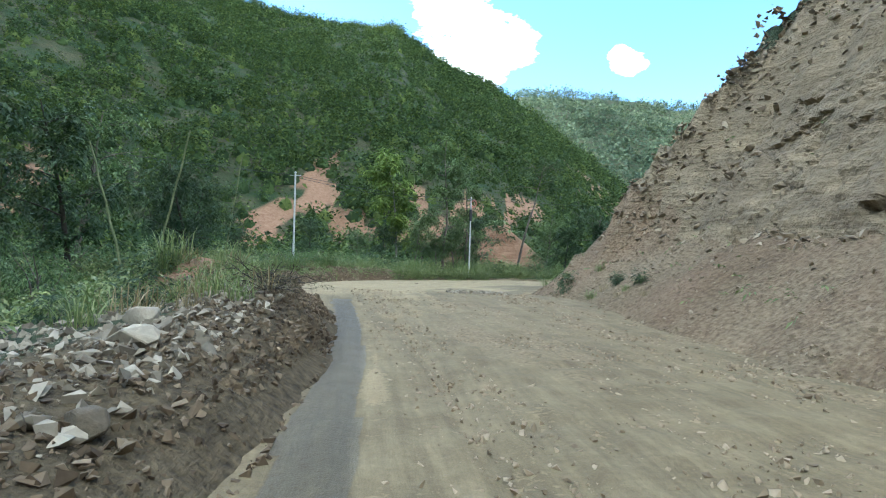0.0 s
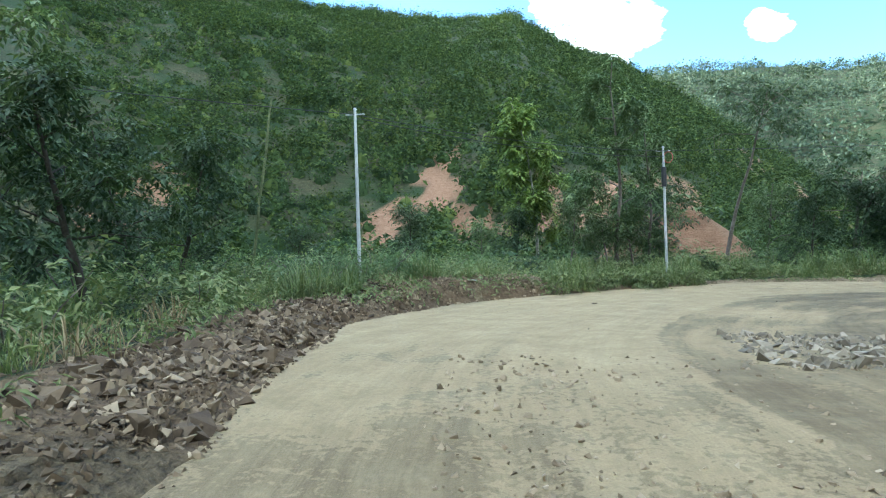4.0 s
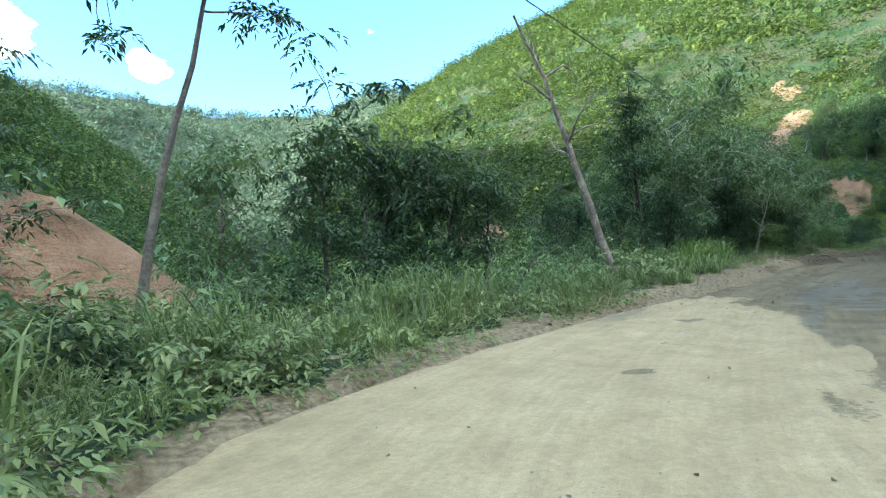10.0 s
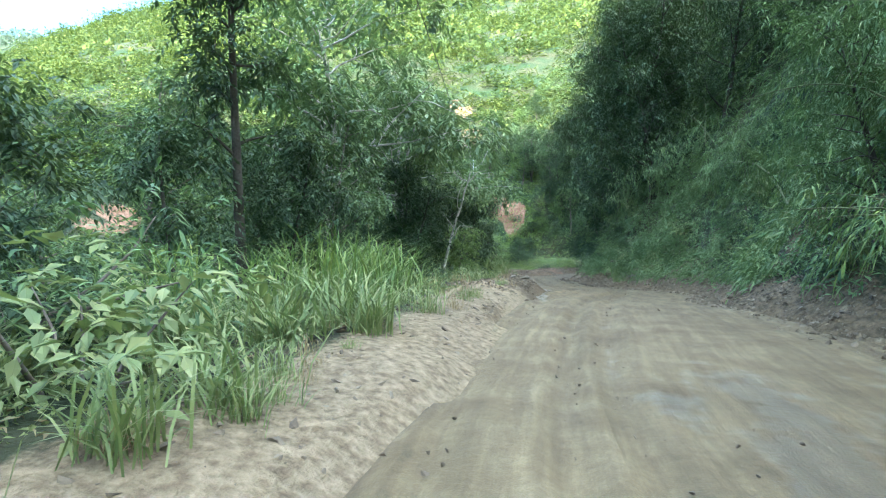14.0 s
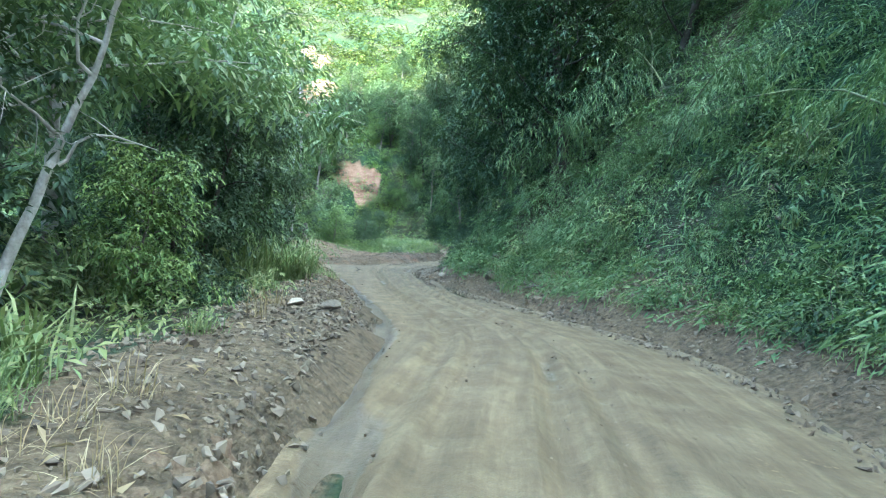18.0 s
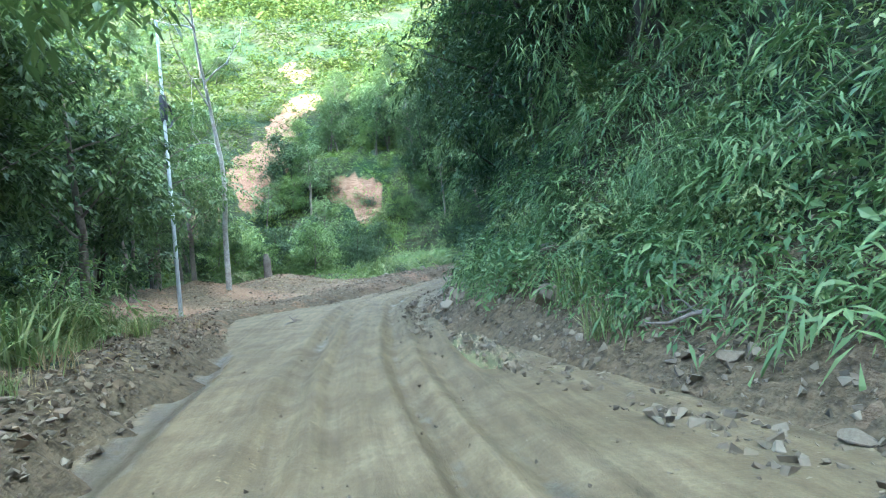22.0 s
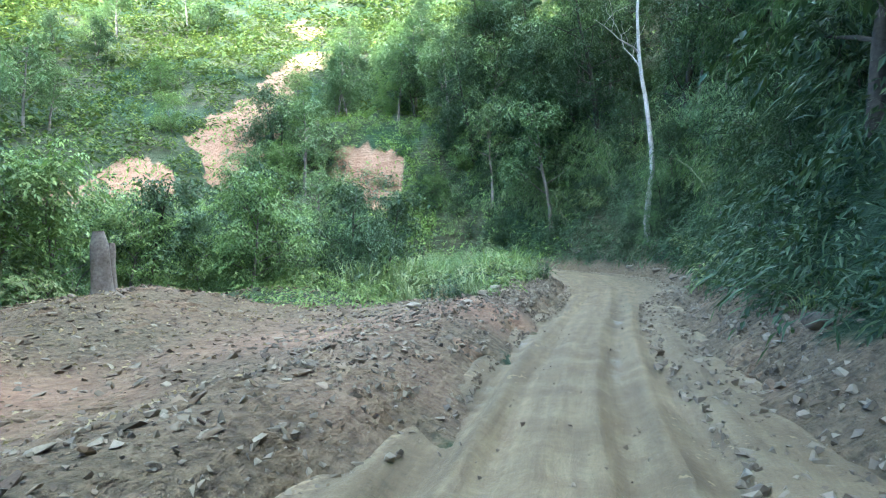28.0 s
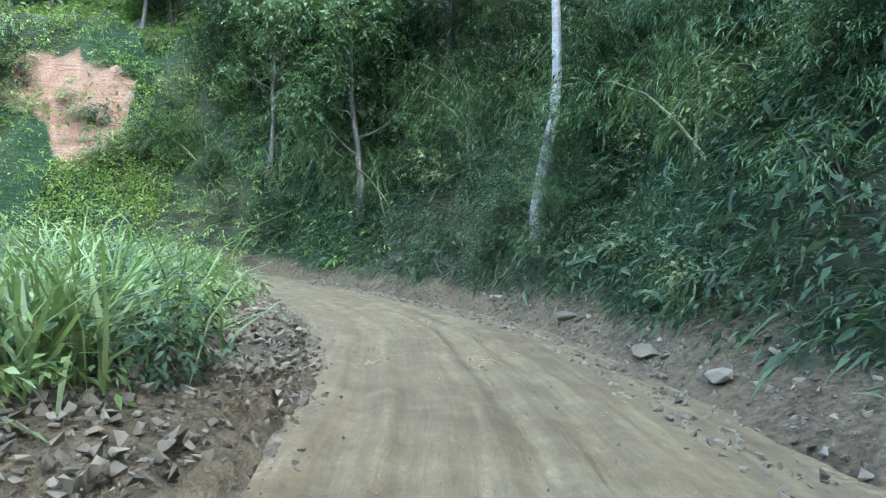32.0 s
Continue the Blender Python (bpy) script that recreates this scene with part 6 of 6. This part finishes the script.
for k, (x, y, size, flat, mat, lab) in enumerate((
    (62.1, 46.8, 0.6, 0.5, STONE_SLATE, "pale grey slab of rock in the roadside rubble"), (60.0, 44.5, 0.6, 0.8, STONE_SLATE, "angular grey rock fallen on the scree"), (58.4, 44.7, 0.8, 0.7, STONE_SLATE, "angular grey rock fallen on the scree"),
    (65.3, 46.3, 0.5, 0.7, STONE_SLATE, "dark rock at the end of the rubble heap"), (64.2, 45.9, 0.6, 0.6, STONE_SLATE, "dark slab in the rubble heap"), (63.2, 45.2, 0.6, 0.8, STONE_SLATE, "dark rock in the rubble heap"), (66.6, 46.6, 0.5, 0.7, STONE_SLATE, "dark rock at the foot of the bank"),
    (79.7, 51.5, 0.4, 0.5, STONE_GREY, "flat pale rock on the earth berm"), (79.9, 50.5, 0.35, 0.6, STONE_SLATE, "grey rock on the earth berm"), (81.8, 50.3, 0.36, 0.6, STONE_SLATE, "grey rock on the earth berm"), (83.6, 50.0, 0.4, 0.6, STONE_GREY, "pale rock on the earth berm"), (86.2, 49.6, 0.5, 0.7, STONE_SLATE, "grey rock on the earth berm"),
    (75.6, 46.1, 0.45, 0.6, STONE_SLATE, "grey rock at the foot of the bank"), (81.8, 44.1, 0.45, 0.6, STONE_SLATE, "grey rock at the foot of the bank"), (92.8, 42.7, 0.5, 0.45, STONE_SLATE, "flat grey rock beside the wheel track"), (94.8, 42.6, 0.6, 0.5, STONE_SLATE, "flat grey rock beside the wheel track"), (98.5, 42.4, 0.55, 0.5, STONE_SLATE, "grey rock at the foot of the bank"), (102.0, 43.0, 0.5, 0.6, STONE_GREY, "grey rock at the foot of the bank"),
    (43.6, 48.0, 0.45, 0.5, STONE_GREY, "flat pale stone on the verge"), (43.2, 48.4, 0.35, 0.5, STONE_GREY, "flat pale stone on the verge"), (52.3, 43.2, 0.28, 0.6, STONE_SLATE, "grey stone at the road edge"), (54.0, 43.4, 0.35, 0.6, STONE_SLATE, "grey rock at the road edge"), (-1.9, 3.5, 0.38, 0.6, STONE_SLATE, "pale broken rock on the bank"), (-2.6, 5.5, 0.5, 0.6, STONE_GREY, "pale broken rock on the bank"), (-3.4, 7.4, 0.6, 0.6, STONE_GREY, "pale broken rock on the bank"), (-4.2, 4.6, 0.5, 0.7, STONE_GREY, "pale broken rock on the bank"),
)):
    boulder(x, y, size, flat, k * 47 % 360, mat, 300 + k, lab)

# ---- poles and wires ----
MAT_STEEL, _nt, _b = material("galvanised_steel", 0.5, 0.5)
_b.inputs["Metallic"].default_value = 0.35
_nt.links.new(ramp(_nt, noise_tex(_nt, 6.0), (0.3, (0.36, 0.37, 0.36)), (0.7, (0.55, 0.56, 0.55))), _b.inputs["Base Color"])
MAT_BLACK, _nt, _b = material("black_rubber", 0.6, 0.4)
_nt.links.new(ramp(_nt, noise_tex(_nt, 9.0), (0.3, (0.012, 0.012, 0.013)), (0.7, (0.035, 0.035, 0.036))), _b.inputs["Base Color"])
MAT_REDCAP, _nt, _b = material("faded_red_plastic", 0.6, 0.4)
_nt.links.new(ramp(_nt, noise_tex(_nt, 9.0), (0.3, (0.35, 0.07, 0.06)), (0.7, (0.45, 0.12, 0.1))), _b.inputs["Base Color"])


def steel_pole(x, y, top, lean, sleeve, coil, label):
    root = new("utility_pole")
    tagged(root, label, "pole", "steel poles along the road")
    z0 = level(x, y)
    root.matrix_basis = pose(x, y, z0)
    h = top - z0
    pts = np.array([(lean[0] * f, lean[1] * f, -0.4 + (h + 0.4) * f) for f in np.linspace(0, 1, 6)])
    co, fa = tube(pts, np.linspace(0.062, 0.042, 6), 10)
    part("shaft", array_mesh("shaft", co, fa, MAT_STEEL, True), None, root)
    co, fa = tube(pts[-1] + np.array([(0, 0, -0.01), (0, 0, 0.03), (0, 0, 0.06)]), [0.06, 0.06, 0.02], 10)
    part("cap", array_mesh("cap", co, fa, MAT_STEEL, True), None, root)
    if sleeve:
        at = np.array([(lean[0] * f, lean[1] * f, -0.4 + (h + 0.4) * f) for f in sleeve])
        co, fa = tube(np.array([at[0], at[0] + (at[1] - at[0]) * 0.5, at[1]]), [0.1, 0.115, 0.1], 10)
        part("sleeve", array_mesh("sleeve", co, fa, MAT_BLACK, True), None, root, "black cable sleeve")
    if coil:
        f, r, mat, lab = coil
        c = np.array((lean[0] * f + 0.2, lean[1] * f, -0.4 + (h + 0.4) * f))
        for k in range(3):
            a = np.linspace(0, 2 * np.pi, 25)
            ring = c + np.stack([np.cos(a) * r * (1 + 0.05 * k), 0.02 * k + 0 * a, np.sin(a) * r * 1.3], 1)
            co, fa = tube(ring, np.full(25, 0.018), 5)
            part("cable_loop", array_mesh("cable_loop", co, fa, mat, True), None, root, lab)
    arm = np.array([pts[-1] + (-0.3, 0, -0.15), pts[-1] + (0, 0, -0.15), pts[-1] + (0.3, 0, -0.15)])
    co, fa = tube(arm, [0.02, 0.02, 0.02], 6)
    part("bracket", array_mesh("bracket", co, fa, MAT_STEEL, True), None, root)
    return root


steel_pole(-7.1, 33.2, 5.15, (-0.12, 0.2), None, None, "slim grey steel pole standing in roadside weeds")
steel_pole(3.5, 43.0, 5.0, (-0.05, 0.25), (0.72, 0.86), (0.93, 0.18, MAT_REDCAP, "loop of faded red cable"), "grey steel pole with black sleeve and red cable loop")
steel_pole(65.0, 55.1, 7.2, (0.1, 0.1), (0.68, 0.76), (0.7, 0.28, MAT_BLACK, "loop of spare black cable"), "grey steel pole with a hanging coil of black cable")


def wire(a, b, sag, r=0.012):
    f = np.linspace(0, 1, 24)
    pts = np.array(a)[None] * (1 - f)[:, None] + np.array(b)[None] * f[:, None]
    pts[:, 2] -= sag * 4 * f * (1 - f)
    co, fa = tube(pts, np.full(24, r), 5)
    tagged(new("overhead_wire", array_mesh("overhead_wire", co, fa, MAT_BLACK, True)), "thin black overhead cable strung between poles", "cable", "overhead cables")


wire((-7.2, 33.4, 5.0), (3.45, 43.2, 4.85), 0.25)
wire((-7.2, 33.4, 4.9), (3.45, 43.2, 4.6), 0.3)
wire((3.45, 43.2, 4.85), (65.1, 55.2, 7.0), 0.5)
wire((-40.0, 5.0, 6.5), (-7.2, 33.4, 5.0), 0.5)


def bare_pole(x, y, h, r, lean, mat, label, name="wooden_pole"):
    rg = np.random.RandomState(int(abs(x * 13 + y * 7)))
    z0 = level(x, y)
    pts = np.array([(lean[0] * f, lean[1] * f, -0.4 + (h + 0.4) * f) for f in np.linspace(0, 1, 9)]) + rg.normal(size=(9, 3)) * (0.02, 0.02, 0)
    co, fa = tube(pts, np.linspace(r, r * 0.6, 9), 7)
    ob = tagged(new(name, array_mesh(name, co, fa, mat, True)), label, "pole")
    ob.matrix_basis = pose(x, y, z0)
    return ob


bare_pole(-11.5, 34.5, 6.6, 0.06, (0.9, 0.3), CULM, "leaning grey bamboo pole in the bushes")
bare_pole(-10.2, 22.6, 5.6, 0.05, (1.3, 0.2), CULM, "leaning bamboo pole among dark bushes")
bare_pole(-9.2, 19.2, 4.6, 0.05, (-1.5, 0.1), CULM, "leaning bamboo pole among dark bushes")


def bare_tree(x, y, seed, h, r, lean, forks, mat, label):
    """A leafless or high-crowned trunk with a few crooked limbs."""
    rg = np.random.RandomState(seed)
    root = tagged(new("bare_tree"), label, "tree")
    root.matrix_basis = pose(x, y, level(x, y))
    trunk = bent(rg, (0, 0, -0.4), (*lean, 1), h + 0.4, 14, 0.07)
    co, fa = tube(trunk, r * np.linspace(1.15, 0.3, 14), 9)
    part("trunk", array_mesh("trunk", co, fa, mat, True), None, root)
    for k in range(forks):
        i = rg.randint(6, 13)
        a = k * 2.2 + rg.rand()
        pts = bent(rg, trunk[i], (math.cos(a), math.sin(a), rg.uniform(0.5, 1.2)), h * rg.uniform(0.18, 0.34), 7, 0.22)
        pieces = [tube(pts, r * 0.4 * np.linspace(1, 0.2, 7), 5)]
        for _ in range(3):
            q = bent(rg, pts[rg.randint(2, 6)], rg.normal(size=3) + (0, 0, 0.5), h * 0.13, 5, 0.25)
            pieces.append(tube(q, r * 0.14 * np.linspace(1, 0.25, 5), 4))
        co, fa = joined(pieces)
        part("branch", array_mesh("branch", co, fa, mat, True), None, root)
    return root


bare_tree(21.4, 48.3, 3, 9.5, 0.13, (-0.17, 0.27), 7, BARK_RED, "bare crooked tree with flaking grey-brown bark")
bare_tree(73.3, 57.4, 5, 13.0, 0.115, (-0.1, -0.03), 5, BARK_PALE, "tall leaning tree trunk with mottled pale bark")
bare_tree(102.2, 41.9, 6, 17.0, 0.15, (0.02, 0.03), 2, BARK_PALE, "tall white-barked trunk rising from the bank")
bare_tree(39.8, 50.4, 7, 4.2, 0.06, (0.1, 0.1), 6, BARK_PALE, "small pale forked tree on the slope")

# the cut stump on the turnout's rim
root = tagged(new("tree_stump"), "weathered grey tree stump on the earth rim", "stump")
root.matrix_basis = pose(80.0, 58.2, level(80.0, 58.2))
for name, dx, h, r in (("trunk", 0.0, 1.5, 0.2), ("broken_side", 0.24, 1.25, 0.13)):
    rg = np.random.RandomState(int(h * 10))
    co, fa = tube(bent(rg, (dx, 0, -0.2), (0, 0, 1), h, 6, 0.05), r * np.array([1.3, 1.1, 1.0, 0.95, 0.9, 0.55]), 9)
    part(name, array_mesh(name, co, fa, BARK, True), None, root)


def branch(x, y, turn, length, label):
    rg = np.random.RandomState(int(x * 10))
    pieces = [tube(bent(rg, (0, 0, 0.08), (1, 0, 0.12), length, 7, 0.15), np.linspace(0.035, 0.012, 7), 5)]
    for k in range(4):
        pieces.append(tube(bent(rg, (length * rg.uniform(0.2, 0.8), 0, 0.12), (rg.normal(), rg.normal(), 0.4), length * 0.35, 5, 0.2), np.linspace(0.016, 0.005, 5), 4))
    co, fa = joined(pieces)
    ob = tagged(new("fallen_branch", array_mesh("fallen_branch", co, fa, BARK, True)), label, "branch")
    s_, d_, zr = (float(v[0]) for v in nearest(np.array([float(x)]), np.array([float(y)])))
    ob.matrix_basis = pose(x, y, max(level(x, y), zr if left_edge(s_) < d_ < right_foot(s_) else -99), 0, 0, turn)


branch(107.5, 45.0, 160, 1.8, "bare dead branch lying at the roadside")
branch(104.5, 43.8, 20, 1.4, "bare dead branch lying at the roadside")
branch(54.8, 43.2, 100, 0.9, "dry twig lying on the rubble")
branch(63.0, 50.9, 190, 0.7, "dry branch lying on the muddy verge")

# ---- the muddy puddle ----
MAT_WATER, _nt, _b = material("muddy_water", 0.12, 0.5)
_nt.links.new(ramp(_nt, noise_tex(_nt, 1.5), (0.3, (0.15, 0.125, 0.06)), (0.7, (0.19, 0.16, 0.08))), _b.inputs["Base Color"])
ps, pu = np.meshgrid(np.linspace(92.7, 97.7, 40), np.linspace(-1, 1, 9), indexing="ij")
half = 0.44 * np.sqrt(np.clip(1 - ((ps - 95.2) / 2.5) ** 2, 0, 1))
px, py = at_road(ps, 2.0 + 0.1 * fbm(ps, ps * 0, 1.5, 92, 2) + pu * half)
pz = np.full_like(px, float(np.interp(95.2, S, LINE[:, 2])) - 0.03)
tagged(sheet("puddle", px, py, pz, MAT_WATER), "shallow brown puddle along the muddy roadside", "water", kind="structure")


# ---- small things on the ground ----
def brush_pile(x, y, radius, sticks, seed):
    """Cut scrub heaped on the bank: crossing dead sticks with shrivelled leaves."""
    rg = np.random.RandomState(seed)
    root = tagged(new("brush_pile"), "heap of dark dead branches on the earth bank", "brush")
    root.matrix_basis = pose(x, y, level(x, y))
    ends = []
    for k in range(sticks):
        a, b_ = rg.rand() * 6.28, rg.rand() * 6.28
        base = (math.cos(a) * radius * rg.rand(), math.sin(a) * radius * rg.rand(), rg.uniform(0.0, 0.25))
        pts = bent(rg, base, (math.cos(b_), math.sin(b_), rg.uniform(-0.1, 0.35)), radius * rg.uniform(0.7, 1.6), 7, 0.2, 0.05)
        pts[:, 2] = np.maximum(pts[:, 2], 0.02)
        co, fa = tube(pts, np.linspace(0.011, 0.003, 7), 5)
        part("stick", array_mesh("stick", co, fa, BARK_DARK, True), None, root)
        ends.append(pts[2:])
    p = np.concatenate(ends)
    p = p[rg.randint(0, len(p), 420)] + rg.normal(size=(420, 3)) * 0.06
    lco, lfa = sprays(p, rg.normal(size=(420, 3)) * (1, 1, 0.4), 0.1, 4, 0.045, 0.3, rg, 0.5)
    part("withered_leaves", array_mesh("withered_leaves", lco, lfa, LEAF_DEAD), None, root)


LEAF_DEAD = leaf_material("withered_leaf", (0.03, 0.024, 0.013), (0.07, 0.056, 0.03), (0.15, 0.125, 0.07), 0.8, 0.1)
brush_pile(-3.0, 11.3, 0.75, 44, 401)
brush_pile(-2.5, 9.9, 0.55, 26, 402)
boulder(-1.0, 38.7, 0.7, 0.18, 20, STONE_GREY, 410, "flat grey slab lying at the road edge")
boulder(-0.2, 33.6, 0.26, 0.25, 75, STONE_CLOD, 411, "flattened dark clod lying on the dry road")
boulder(61.2, 47.0, 0.55, 0.55, 130, STONE_SLATE, 412, "long grey rock lying at the puddle's end")
boulder(86.2, 49.4, 0.5, 0.4, 15, STONE_GREY, 413, "flat pale rock half sunk in the muddy berm")
boulder(88.5, 50.6, 0.6, 0.6, 60, STONE_SLATE, 414, "grey rock under the grass of the berm")
MAT_SCRAP, _nt, _b = material("dirty_white_plastic", 0.55, 0.4)
_nt.links.new(ramp(_nt, noise_tex(_nt, 14.0), (0.3, (0.42, 0.41, 0.38)), (0.7, (0.66, 0.66, 0.63))), _b.inputs["Base Color"])
cu, cv = np.meshgrid(np.linspace(-0.17, 0.17, 12), np.linspace(-0.08, 0.08, 7))
scrap = tagged(sheet("plastic_scrap", cu, cv, 0.03 + 0.035 * fbm(cu, cv, 0.12, 420, 3), MAT_SCRAP), "crumpled white plastic scrap on the verge", "litter")
scrap.matrix_basis = pose(-3.9, 34.9, level(-3.9, 34.9) + 0.05, 0, 8, 30)
